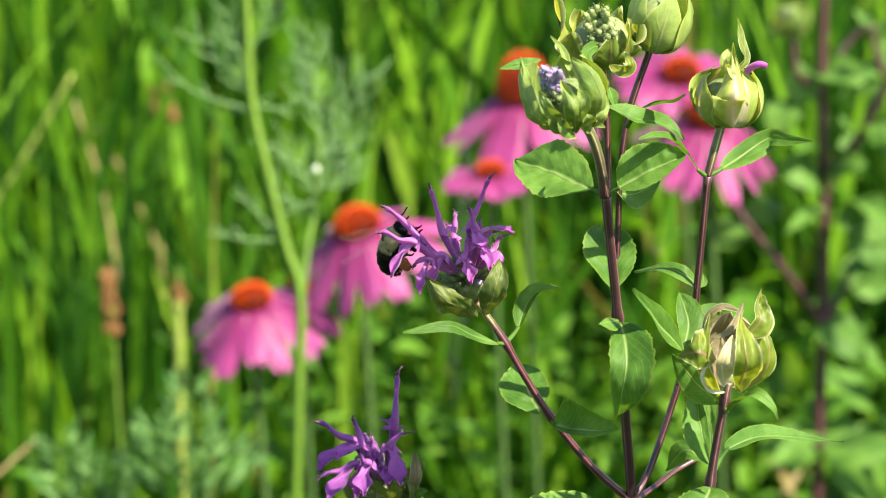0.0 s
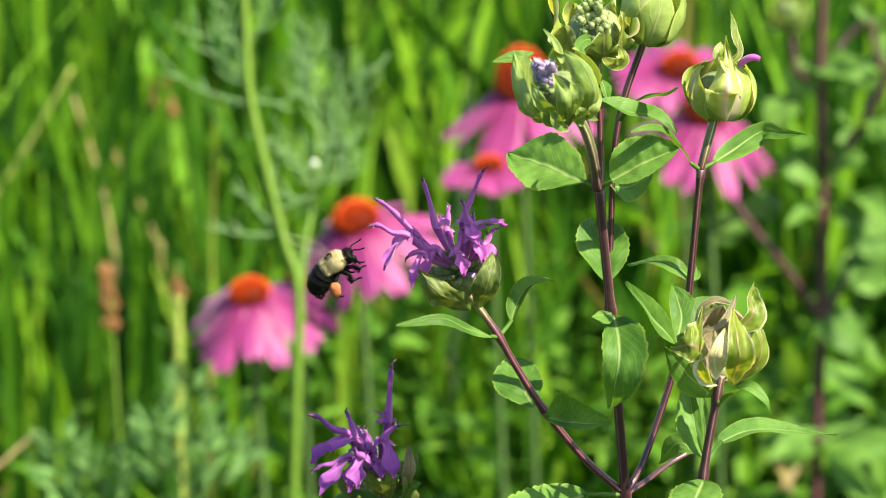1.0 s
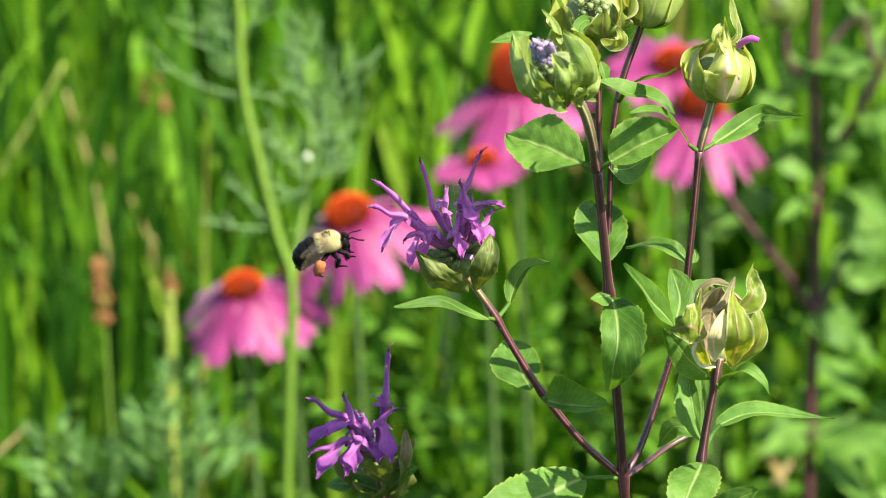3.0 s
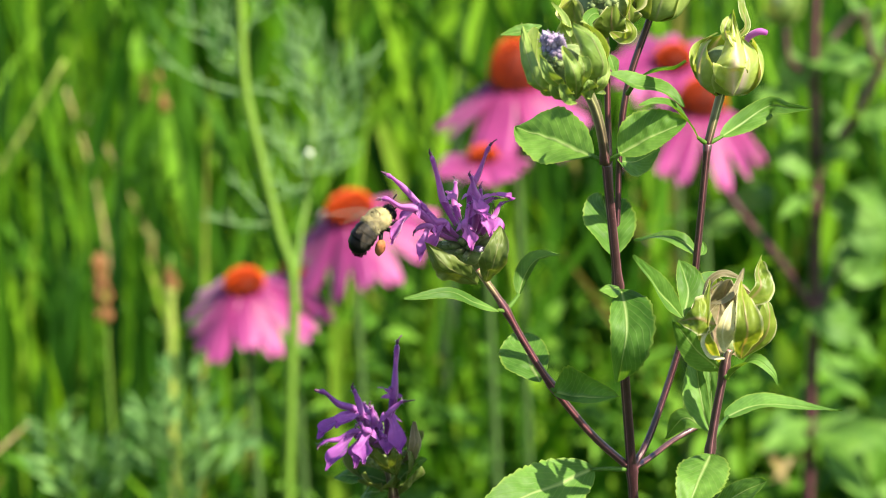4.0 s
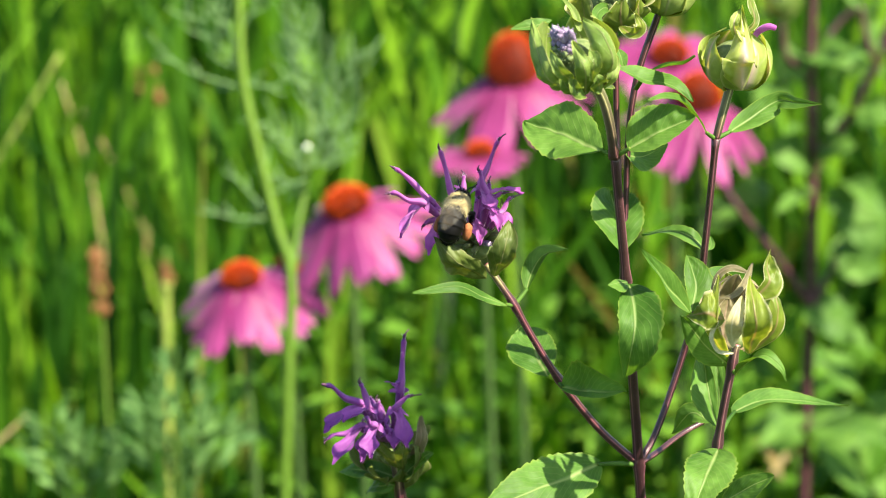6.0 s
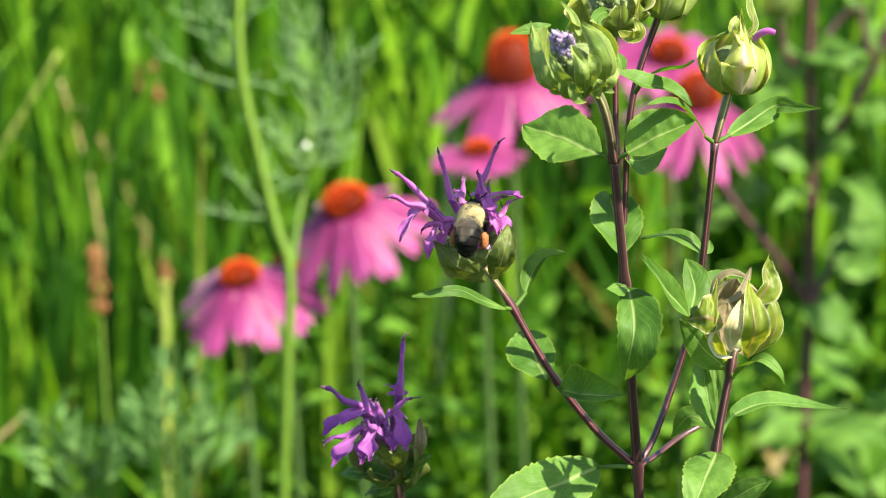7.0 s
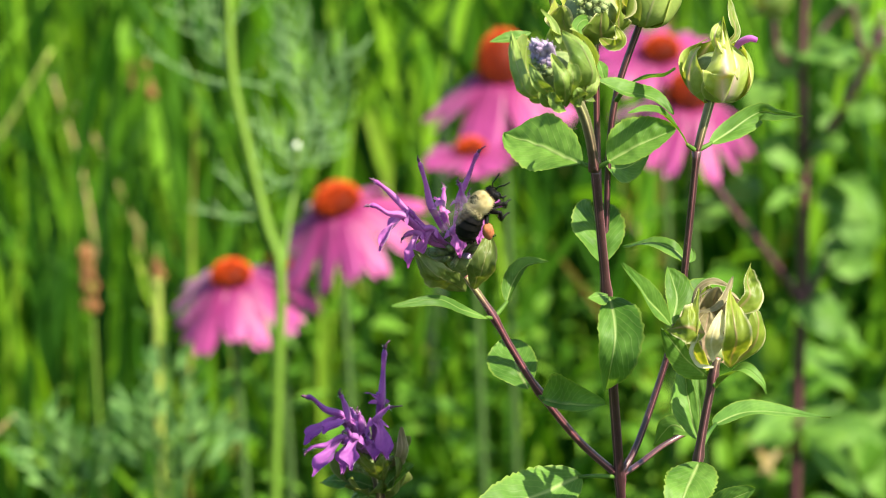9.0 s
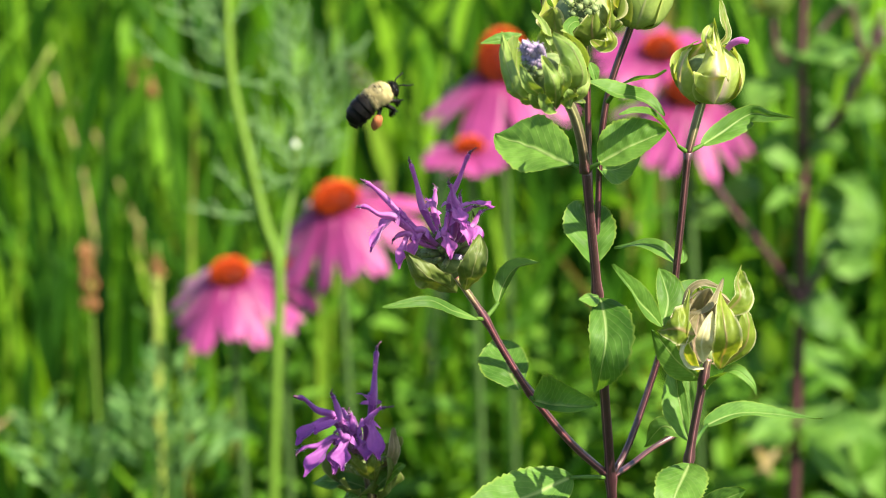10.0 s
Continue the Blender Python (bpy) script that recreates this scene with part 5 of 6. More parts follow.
# ---- bergamot out of focus behind ----
def far_bergamot():
    w = thing("wild_bergamot", (0.2001, 1.5200, 0.0), "out-of-flower bergamot with dark branching stems", "flower")
    f = Vector((0.2001, 1.5200, 0.0))
    st = lambda pts, a, b: stem(w, pts, a * 1.15, b * 1.2, STEM, square=0.0)
    st([f, (0.1992, 1.5200, 0.3348), (0.1988, 1.5200, 0.4331), (0.1995, 1.5200, 0.4843), (0.1981, 1.5200, 0.5598), (0.1954, 1.5200, 0.6213), (0.1957, 1.5200, 0.6698)], 0.0034, 0.0022, )
    st([(0.1995, 1.5200, 0.4827), (0.1802, 1.5100, 0.5120), (0.1572, 1.5000, 0.5421), (0.1448, 1.5000, 0.5606)], 0.0022, 0.0015)
    st([(0.1995, 1.5200, 0.4827), (0.2091, 1.5200, 0.5002), (0.2152, 1.5200, 0.5192)], 0.0022, 0.0015)
    st([(0.1993, 1.5200, 0.5613), (0.2140, 1.5300, 0.5765), (0.2295, 1.5400, 0.6089), (0.2406, 1.5400, 0.6398)], 0.0018, 0.0012)
    st([(0.1964, 1.5200, 0.6183), (0.2091, 1.5300, 0.6351), (0.2208, 1.5300, 0.6473)], 0.0016, 0.0012)
    st([(0.1956, 1.5200, 0.6122), (0.1816, 1.5100, 0.6229), (0.1780, 1.5100, 0.6471)], 0.0016, 0.0012)
    st([(0.1979, 1.5200, 0.5530), (0.2029, 1.5200, 0.5676), (0.2160, 1.5100, 0.5912), (0.2272, 1.5000, 0.6177), (0.2357, 1.5000, 0.6373)], 0.0024, 0.0016)
    st([(0.2271, 1.5000, 0.6201), (0.2215, 1.5000, 0.6357), (0.2186, 1.5000, 0.6507)], 0.0018, 0.0012)
    blade(w, [(0.2271, 1.5000, 0.6201), (0.2176, 1.4900, 0.6259), (0.2076, 1.4800, 0.6239)], 0.0035, 0.0035, (0.1, -0.55, 0.8), (16, 16), mat=FAR_LEAF, n=14, m=6)
    blade(w, [(0.2274, 1.5000, 0.6207), (0.2323, 1.4900, 0.6283), (0.2397, 1.4800, 0.6285)], 0.0038, 0.0038, (0.1, -0.55, 0.8), (16, 16), mat=FAR_LEAF, n=14, m=6)
    blade(w, [(0.2163, 1.5100, 0.5915), (0.2216, 1.4900, 0.5983), (0.2316, 1.4800, 0.5941)], 0.0047, 0.0047, (0.1, -0.55, 0.8), (16, 16), mat=FAR_LEAF, n=14, m=6)
    blade(w, [(0.2155, 1.5100, 0.5906), (0.2074, 1.5000, 0.5964), (0.2024, 1.5000, 0.6039)], 0.0035, 0.0035, (0.1, -0.55, 0.8), (16, 16), mat=FAR_LEAF, n=14, m=6)
    blade(w, [(0.2208, 1.5000, 0.6387), (0.2240, 1.5000, 0.6477), (0.2296, 1.5000, 0.6567)], 0.0035, 0.0035, (0.1, -0.55, 0.8), (16, 16), mat=FAR_LEAF, n=14, m=6)
    blade(w, [(0.2193, 1.5000, 0.6477), (0.2134, 1.5000, 0.6536), (0.2088, 1.5000, 0.6596)], 0.003, 0.003, (0.1, -0.55, 0.8), (16, 16), mat=FAR_LEAF, n=14, m=6)
    blade(w, [(0.1977, 1.5200, 0.5785), (0.1874, 1.5000, 0.5865), (0.1779, 1.4800, 0.5863)], 0.0033, 0.0033, (0.1, -0.55, 0.8), (16, 16), mat=FAR_LEAF, n=14, m=6)
    blade(w, [(0.1969, 1.5200, 0.6050), (0.2021, 1.5000, 0.6115), (0.2073, 1.5000, 0.6182)], 0.0033, 0.0033, (0.1, -0.55, 0.8), (16, 16), mat=FAR_LEAF, n=14, m=6)
    random.seed(77)
    upper = (
            ((0.1981, 1.5200, 0.5598), (0.1748, 1.5040, 0.5752), 0.0242),
            ((0.1981, 1.5200, 0.5598), (0.2127, 1.4960, 0.5799), 0.0220),
            ((0.1954, 1.5200, 0.6213), (0.1770, 1.5140, 0.6101), 0.0220),
            ((0.1963, 1.5200, 0.6213), (0.2147, 1.4990, 0.6218), 0.0242),
            ((0.2152, 1.5200, 0.5192), (0.2302, 1.4940, 0.5159), 0.0220),
            ((0.2215, 1.5200, 0.5877), (0.2387, 1.5140, 0.5919), 0.0220),
            ((0.2267, 1.5200, 0.6123), (0.2144, 1.5450, 0.6205), 0.0198),
            ((0.2266, 1.5200, 0.6153), (0.2419, 1.5380, 0.5969), 0.0198),
            ((0.1591, 1.5200, 0.5378), (0.1756, 1.5360, 0.5502), 0.0198),
            ((0.1591, 1.5200, 0.5378), (0.1396, 1.5030, 0.5321), 0.0198),
    )
    lower = (
            ((0.1978, 1.5200, 0.4137), (0.2259, 1.5220, 0.4197), 0.0286),
            ((0.1978, 1.5200, 0.4137), (0.1749, 1.5070, 0.4110), 0.0264),
            ((0.2106, 1.5200, 0.5505), (0.2297, 1.5000, 0.5362), 0.0286),
            ((0.2167, 1.5200, 0.5505), (0.2328, 1.4960, 0.5186), 0.0286),
            ((0.1995, 1.5200, 0.4843), (0.2193, 1.5030, 0.4698), 0.0242),
            ((0.1982, 1.5200, 0.4524), (0.2366, 1.5460, 0.4257), 0.0286),
            ((0.1837, 1.5200, 0.6396), (0.1675, 1.5400, 0.6427), 0.0198),
            ((0.2197, 1.5200, 0.6427), (0.2350, 1.5380, 0.6185), 0.0220),
            ((0.2065, 1.5200, 0.5846), (0.2216, 1.5380, 0.5625), 0.0220),
            ((0.1801, 1.5200, 0.6060), (0.1697, 1.5020, 0.5908), 0.0198),
    )
    broad = (
            ((0.2288, 1.5800, 0.4092), (0.2575, 1.5690, 0.3756), 0.0525),
            ((0.2098, 1.5800, 0.3956), (0.2472, 1.5880, 0.3730), 0.0450),
            ((0.2426, 1.5800, 0.3822), (0.2652, 1.5940, 0.3505), 0.0450),
            ((0.2198, 1.5800, 0.4890), (0.2447, 1.6010, 0.4940), 0.0300),
            ((0.1922, 1.5800, 0.4492), (0.1822, 1.6030, 0.4227), 0.0225),
            ((0.1742, 1.5800, 0.3954), (0.2035, 1.5550, 0.4064), 0.0225),
    )
    for base, tip, width in (*upper, *lower, *broad):
        leaf(w, base, tip, width, (random.uniform(-0.4, 0.4), -0.6, 0.7), 0.1, -0.15, 0.25, 0.1, mat=FAR_LEAF, n=12, m=4)

    blade(w, [(0.2019, 1.5000, 0.4200), (0.2207, 1.4700, 0.4301), (0.2407, 1.4500, 0.4214)], 0.0093, 0.0084, (0.1, -0.55, 0.8), (16, 16), mat=FAR_LEAF, n=14, m=6)
    blade(w, [(0.2027, 1.5000, 0.4152), (0.2141, 1.4700, 0.4039), (0.2269, 1.4500, 0.3932)], 0.0081, 0.0073, (0.1, -0.55, 0.8), (16, 16), mat=FAR_LEAF, n=14, m=6)
    blade(w, [(0.1980, 1.5000, 0.4263), (0.1827, 1.4800, 0.4268), (0.1659, 1.4600, 0.4203)], 0.0052, 0.0047, (0.1, -0.55, 0.8), (16, 16), mat=FAR_LEAF, n=14, m=6)
    blade(w, [(0.2083, 1.5200, 0.4984), (0.2201, 1.5000, 0.5115), (0.2354, 1.4800, 0.5127)], 0.0065, 0.0059, (0.1, -0.55, 0.8), (16, 16), mat=FAR_LEAF, n=14, m=6)
    blade(w, [(0.2139, 1.5400, 0.5483), (0.2216, 1.5000, 0.5521), (0.2320, 1.4800, 0.5390)], 0.0083, 0.0075, (0.1, -0.55, 0.8), (16, 16), mat=FAR_LEAF, n=14, m=6)
    blade(w, [(0.1999, 1.5200, 0.5493), (0.1857, 1.5000, 0.5472), (0.1748, 1.4800, 0.5424)], 0.0044, 0.004, (0.1, -0.55, 0.8), (16, 16), mat=FAR_LEAF, n=14, m=6)
    blade(w, [(0.2447, 1.5500, 0.4430), (0.2306, 1.5200, 0.4609), (0.2208, 1.5200, 0.4768)], 0.0066, 0.006, (0.1, -0.55, 0.8), (16, 16), mat=FAR_LEAF, n=14, m=6)
    leaf(w, (0.1681, 1.5000, 0.4115), (0.1821, 1.4700, 0.4019), 0.006, (0.3, -0.7, 0.5), 0.1, -0.1, 0.4, 0.2, mat=DEAD_LEAF, n=12, m=4)
    leaf(w, (0.1998, 1.5200, 0.4007), (0.1781, 1.4900, 0.4015), 0.005, (-0.2, -0.7, 0.6), 0.1, -0.2, 0.3, 0.2, mat=DEAD_LEAF, n=12, m=4)
    bud_head(w, (0.1775, 1.5100, 0.6525), (-0.1, -0.1, 1.0), 0.0100, 0.0190, [(0.6, 0.7, 0.85, 0.1, 0.05), (1.8, 0.7, 0.85, 0.1, 0.05), (3.0, 0.7, 0.85, 0.1, 0.05), (4.2, 0.7, 0.85, 0.1, 0.05), (5.4, 0.7, 0.85, 0.1, 0.05)], BRACT, 0.1, 14)


far_bergamot()


# ---- straws and seed spikes ----
def straw(points, r, mat, label, name="grass_straw"):
    bm = bmesh.new()
    points = [points[0], V(points[0]).lerp(V(points[1]), 0.93), *points[1:]]
    tube(bm, spline(points, 8), lambda u: r * (1 - 0.5 * u), 6)
    ob = part(name, bm, mat)
    return tagged(ob, label, "grass stalk", "straws in the meadow")


straw([(-0.3586, 1.9000, 0.0), (-0.3504, 1.9000, 0.4256), (-0.3052, 1.9000, 0.4947), (-0.2655, 1.9000, 0.5589)], 0.0024, BLADES_STRAW, "bent yellow-green grass stalk")
straw([(-0.2359, 1.9000, 0.0), (-0.2352, 1.9000, 0.3781), (-0.2463, 1.9000, 0.4694), (-0.2653, 1.9000, 0.5396)], 0.0019, STRAW, "dry straw-coloured grass stalk")
straw([(-0.2090, 2.1000, 0.0), (-0.2355, 2.1000, 0.3883), (-0.2637, 2.1000, 0.4536), (-0.2799, 2.1000, 0.4838)], 0.0019, STRAW, "dry straw-coloured grass stalk")
straw([(-0.2242, 1.3000, 0.0), (-0.2214, 1.3000, 0.4557), (-0.2075, 1.3000, 0.4711), (-0.1942, 1.3000, 0.4831)], 0.0019, STRAW, "dry straw-coloured grass stalk")


def seed_spike(foot, low_end, top, r, seed):
    random.seed(seed)
    s = thing("seed_spike", foot, "rusty brown seed spike on a thin stalk", "grass stalk", "seed spikes")
    low_end, top = V(low_end), V(top)
    stem(s, [V(foot), (V(foot) + low_end) / 2 + Vector((0.006, 0, 0)), low_end, top], 0.0014, 0.0008, GREEN_STEM, square=0.0)
    bm = bmesh.new()
    for k in range(70):
        u = random.random()
        p = low_end.lerp(top, u) + Vector((random.uniform(-1, 1), random.uniform(-1, 1), 0)) * r * (1 - 0.4 * u)
        ball(bm, p, r * 0.35, r * 0.35, r * 0.6, None, 6, 5)
    tagged(part("seed_head", bm, RUST, s), kind="stuff")


seed_spike((-0.1876, 1.5000, 0.0), (-0.1851, 1.5000, 0.4831), (-0.1881, 1.5000, 0.5176), 0.0045, 61)
seed_spike((-0.1755, 1.7000, 0.0), (-0.1723, 1.7000, 0.4514), (-0.1749, 1.7000, 0.4621), 0.0035, 62)
seed_spike((-0.2488, 2.2000, 0.0), (-0.2418, 2.2000, 0.4725), (-0.2439, 2.2000, 0.4972), 0.0095, 63)
sheath = bmesh.new()
tube(sheath, spline([(-0.1754, 1.7000, 0.0), (-0.1743, 1.7000, 0.4084), (-0.1741, 1.7000, 0.4496)], 8), lambda u: 0.0028 + 0.0034 * max(0, u - 0.5), 8)
tagged(part("grass_sheath", sheath, BLADES_STRAW), "pale yellow-green grass sheath beside a coneflower", "grass stalk")


# ---- the bumblebee ----
FUR_YELLOW = plain_material("yellow_fur", (0.38, 0.31, 0.14), (0.62, 0.53, 0.29), 900.0, 0.85, 0.2)
FUR_BLACK = plain_material("black_fur", (0.0015, 0.0014, 0.0013), (0.005, 0.0045, 0.004), 900.0, 0.7, 0.2, 0.0003, 0.10)
FUR_BROWN = plain_material("brown_fur", (0.022, 0.017, 0.012), (0.075, 0.060, 0.042), 900.0, 0.8, 0.2, 0.0003, 0.10)
SHELL = plain_material("black_shell", (0.003, 0.003, 0.003), (0.008, 0.007, 0.007), 600.0, 0.40, 0.2, 0.0001, 0.09)
EYE = plain_material("bee_eye", (0.006, 0.005, 0.005), (0.010, 0.009, 0.010), 2000.0, 0.12, 0.05, 0.0001)
POLLEN = plain_material("pollen", (0.24, 0.072, 0.025), (0.38, 0.135, 0.05), 1500.0, 0.8, 0.6, 0.0002)


def wing_material():
    m, nt, b = material("bee_wing")
    tc = nt.nodes.new("ShaderNodeTexCoord")
    v = node(nt, "ShaderNodeTexVoronoi", Scale=420.0)
    v.feature = "DISTANCE_TO_EDGE"
    nt.links.new(tc.outputs["Object"], v.inputs["Vector"])
    vein = ramp(nt, v.outputs["Distance"], [(0.02, (1, 1, 1)), (0.09, (0, 0, 0))])
    nt.links.new(mix(nt, "MIX", vein, (0.50, 0.46, 0.38), (0.16, 0.12, 0.08)), b.inputs["Base Color"])
    b.inputs["Roughness"].default_value = 0.5
    b.inputs["Specular IOR Level"].default_value = 0.12
    clear = nt.nodes.new("ShaderNodeBsdfTransparent")
    ms = nt.nodes.new("ShaderNodeMixShader")
    nt.links.new(maths(nt, "ADD", maths(nt, "MULTIPLY", vein, 0.10), 0.030), ms.inputs[0])
    nt.links.new(clear.outputs[0], ms.inputs[1])
    nt.links.new(b.outputs[0], ms.inputs[2])
    nt.links.new(ms.outputs[0], nt.nodes["Material Output"].inputs[0])
    return m


WING = wing_material()
MM = 0.001 * 0.88


def fur(bm, centre, radii, count, length, seed, lo=-1.0, hi=1.0, sweep=(-0.4, 0, 0), keep=None):
    """Tapered hairs on an ellipsoid."""
    rng = random.Random(seed)
    c = V(centre)
    for k in range(count):
        z = rng.uniform(-1, 1)
        a = rng.uniform(0, 6.2832)
        r = math.sqrt(1 - z * z)
        n = Vector((r * math.cos(a), r * math.sin(a), z))
        if not lo <= n.x <= hi or (keep and not keep(n)):
            continue
        p = c + Vector((n.x * radii[0], n.y * radii[1], n.z * radii[2])) * 0.96
        nn = Vector((n.x / radii[0], n.y / radii[1], n.z / radii[2])).normalized()
        d = (nn + Vector(sweep) + Vector((rng.uniform(-1, 1), rng.uniform(-1, 1), rng.uniform(-1, 1))) * 0.35).normalized()
        s = d.cross(Vector((rng.uniform(-1, 1), rng.uniform(-1, 1), rng.uniform(-1, 1)))).normalized() * 0.045 * MM
        t = d.cross(s)
        e = p + d * length * rng.uniform(0.6, 1.25)
        b = [bm.verts.new(p + s), bm.verts.new(p - s * 0.5 + t * 0.87), bm.verts.new(p - s * 0.5 - t * 0.87)]
        tip = bm.verts.new(e)
        for i in range(3):
            bm.faces.new((b[i], b[(i + 1) % 3], tip))


def bumblebee():
    """Facing +x, back up, the middle of its body at the origin; about 12 mm long."""
    bee = thing("bumblebee", (0, 0, 0), "black and pale yellow bumblebee with orange pollen on its hind legs", "bee")
    bm = bmesh.new()
    ball(bm, (2.1 * MM, 0, 0.55 * MM), 2.60 * MM, 2.40 * MM, 2.2 * MM, None, 24, 16)
    thorax = part("thorax", bm, FUR_YELLOW, bee, "pale yellow furry thorax")
    bm = bmesh.new()
    fur(bm, (2.1 * MM, 0, 0.55 * MM), (2.60 * MM, 2.40 * MM, 2.2 * MM), 5200, 0.62 * MM, 1, keep=lambda n: not (n.z > 0.90 and abs(n.x + 0.08) < 0.34) and n.z > -0.35)
    part("fur", bm, FUR_YELLOW, thorax)
    bm = bmesh.new()
    fur(bm, (2.1 * MM, 0, 0.55 * MM), (2.60 * MM, 2.40 * MM, 2.2 * MM), 5200, 0.42 * MM, 3, keep=lambda n: n.z > 0.87 and abs(n.x + 0.08) < 0.38)
    fur(bm, (2.1 * MM, 0, 0.55 * MM), (2.60 * MM, 2.40 * MM, 2.2 * MM), 3600, 0.7 * MM, 2, keep=lambda n: n.z < -0.25)
    part("dark_patch", bm, FUR_BLACK, thorax, "thin black hair in the middle of the back")
    # abdomen: one body with low rings, thinning to its tip
    bm = bmesh.new()
    spine = spline([V((1.4, 0, 0.45)) * MM, V((-0.9, 0, 0.0)) * MM, V((-2.9, 0, -1.05)) * MM, V((-4.3, 0, -2.40)) * MM, V((-5.1, 0, -3.40)) * MM], 14)

    def girth(u):
        ring = (u * 6.0) % 1.0
        return MM * (2.62 * max(math.sin(math.pi * (0.16 + 0.83 * u)), 0.02) ** 0.62 * (1 + 0.085 * ring ** 1.5 - 0.03))
    tube(bm, spine, girth, 24)
    abdomen = part("abdomen", bm, SHELL, bee, "black furry abdomen in overlapping rings")
    bm = bmesh.new()
    for k in range(5, len(spine) - 1, 2):
        u = k / (len(spine) - 1)
        g = girth(u)
        fur(bm, spine[k], (0.5 * MM, g, g), 70, 0.40 * MM, 100 + k, -0.9, 0.5, (-1.3, 0, -0.2))
    part("fur", bm, FUR_BLACK, abdomen)
    # a fringe of browner hair along the hind edge of each ring
    bm = bmesh.new()
    for k in range(2, 6):
        u = (k - 0.06) / 6.0
        q = u * (len(spine) - 1)
        at = spine[int(q)].lerp(spine[min(int(q) + 1, len(spine) - 1)], q % 1.0)
        g = girth(u)
        fur(bm, at, (0.22 * MM, g, g), 420, 0.50 * MM, 140 + k, -0.9, 0.6, (-1.1, 0, -0.3))
    part("fur", bm, FUR_BROWN, abdomen, "fringes of brown hair on the rings")
    bm = bmesh.new()
    fur(bm, (0.0, 0, 0.35 * MM), (1.35 * MM, 2.45 * MM, 2.3 * MM), 2400, 0.6 * MM, 20, -0.7, 0.9, (-0.8, 0, 0), keep=lambda n: n.z > -0.1)
    part("fur", bm, FUR_YELLOW, abdomen, "pale yellow first band")
    # head
    bm = bmesh.new()
    ball(bm, (5.0 * MM, 0, 0.1 * MM), 1.25 * MM, 1.7 * MM, 1.65 * MM, Euler((0, 0.25, 0)).to_matrix(), 18, 12)
    ball(bm, (5.75 * MM, 0, -1.0 * MM), 0.65 * MM, 0.75 * MM, 0.9 * MM, Euler((0, -0.3, 0)).to_matrix(), 12, 8)
    tube(bm, [V((5.9, 0, -1.6)) * MM, V((6.05, 0, -2.4)) * MM, V((6.0, 0, -3.2)) * MM], lambda u: (0.28 - 0.16 * u) * MM, 8)
    head = part("head", bm, SHELL, bee, "black head")
    bm = bmesh.new()
    fur(bm, (5.25 * MM, 0, 0.3 * MM), (1.15 * MM, 1.5 * MM, 1.5 * MM), 700, 0.5 * MM, 30, -1, 1, (0.2, 0, 0.3), keep=lambda n: n.z > 0.0)
    part("fur", bm, FUR_BLACK, head)
    for s in (-1, 1):
        bm = bmesh.new()
        ball(bm, (5.4 * MM, s * 1.35 * MM, 0.15 * MM), 0.55 * MM, 0.42 * MM, 0.95 * MM, Euler((0.15 * s, 0.2, 0)).to_matrix(), 14, 10)
        part("eye", bm, EYE, head, "glossy black eye")
        bm = bmesh.new()
        tube(bm, spline([V((5.9, s * 0.45, 0.6)) * MM, V((6.9, s * 1.0, 1.15)) * MM, V((8.0, s * 1.6, 0.75)) * MM, V((9.2, s * 2.0, 0.6)) * MM], 5), lambda u: (0.14 if u < 0.35 else 0.16) * MM, 7)
        part("antenna", bm, SHELL, head)
    # legs
    for s in (-1, 1):
        for k, pts in enumerate((
                ((3.6, 1.2, -1.2), (4.9, 2.1 + 0.3 * s, -1.7), (5.4, 1.3, -2.9 + 0.3 * s), (6.3, 0.9, -3.4)),
                ((2.4, 1.5, -1.4), (3.0 - 0.4 * s, 3.1, -2.0), (2.7, 2.6, -3.9), (3.7 - 0.5 * s, 1.9, -4.6)),
                ((1.3, 1.4, -1.3), (-0.2, 2.7, -2.0), (-1.4, 2.7, -4.0), (-1.0, 2.5, -5.4)))):
            p = [V((q[0], q[1] * s, q[2])) * MM for q in pts]
            bm = bmesh.new()
            tube(bm, spline(p[:2], 4), lambda u: (0.50 - 0.08 * u) * MM, 8)
            tube(bm, spline(p[1:3], 4), lambda u: (0.36 + (0.26 if k == 2 else 0.10) * math.sin(u * 3)) * MM, 8)
            tube(bm, spline(p[2:] + [p[3] + V((0.7, 0, -0.35)) * MM], 4), lambda u: (0.27 - 0.12 * u) * MM, 7)
            for q in p[1:3]:
                ball(bm, q, 0.42 * MM, None, None, None, 8, 6)
            fur(bm, p[1].lerp(p[2], 0.5), (0.5 * MM, 0.5 * MM, 1.1 * MM), 160, 0.45 * MM, 70 + k)
            leg = part("leg", bm, SHELL, bee, "bristly black leg")
            if k == 2:
                bm = bmesh.new()
                m = (p[1] + p[2]) / 2 + V((-0.1, 0.35 * s, -0.1)) * MM
                vs = ball(bm, m, 1.2 * MM, 0.9 * MM, 1.85 * MM, Euler((0, 0.45, 0)).to_matrix(), 14, 10)
                for vtx in vs:
                    vtx.co += (vtx.co - m) * 0.22 * noise.noise(vtx.co * 1600)
                part("pollen_basket", bm, POLLEN, leg, "orange lump of pollen")
    # wings: one fore and hind wing a side, hinged on the back
    wings = []
    for s in (-1, 1):
        bm = bmesh.new()
        for ln, wd, sw in ((10.5, 3.3, -0.35), (7.0, 2.4, -0.75)):
            d = V((math.sin(sw), math.cos(sw) * s, 0))
            c = V((math.cos(sw), -math.sin(sw) * s, 0))
            sheet(bm, 14, 6, lambda u, v: (d * ln * u + c * (-wd * 0.35 * u + wd * 0.5 * v * math.sin(math.pi * (0.06 + 0.88 * u ** 0.75)) ** 0.8) + V((0, 0, 0.25 * math.sin(v * 5) * u))) * MM)
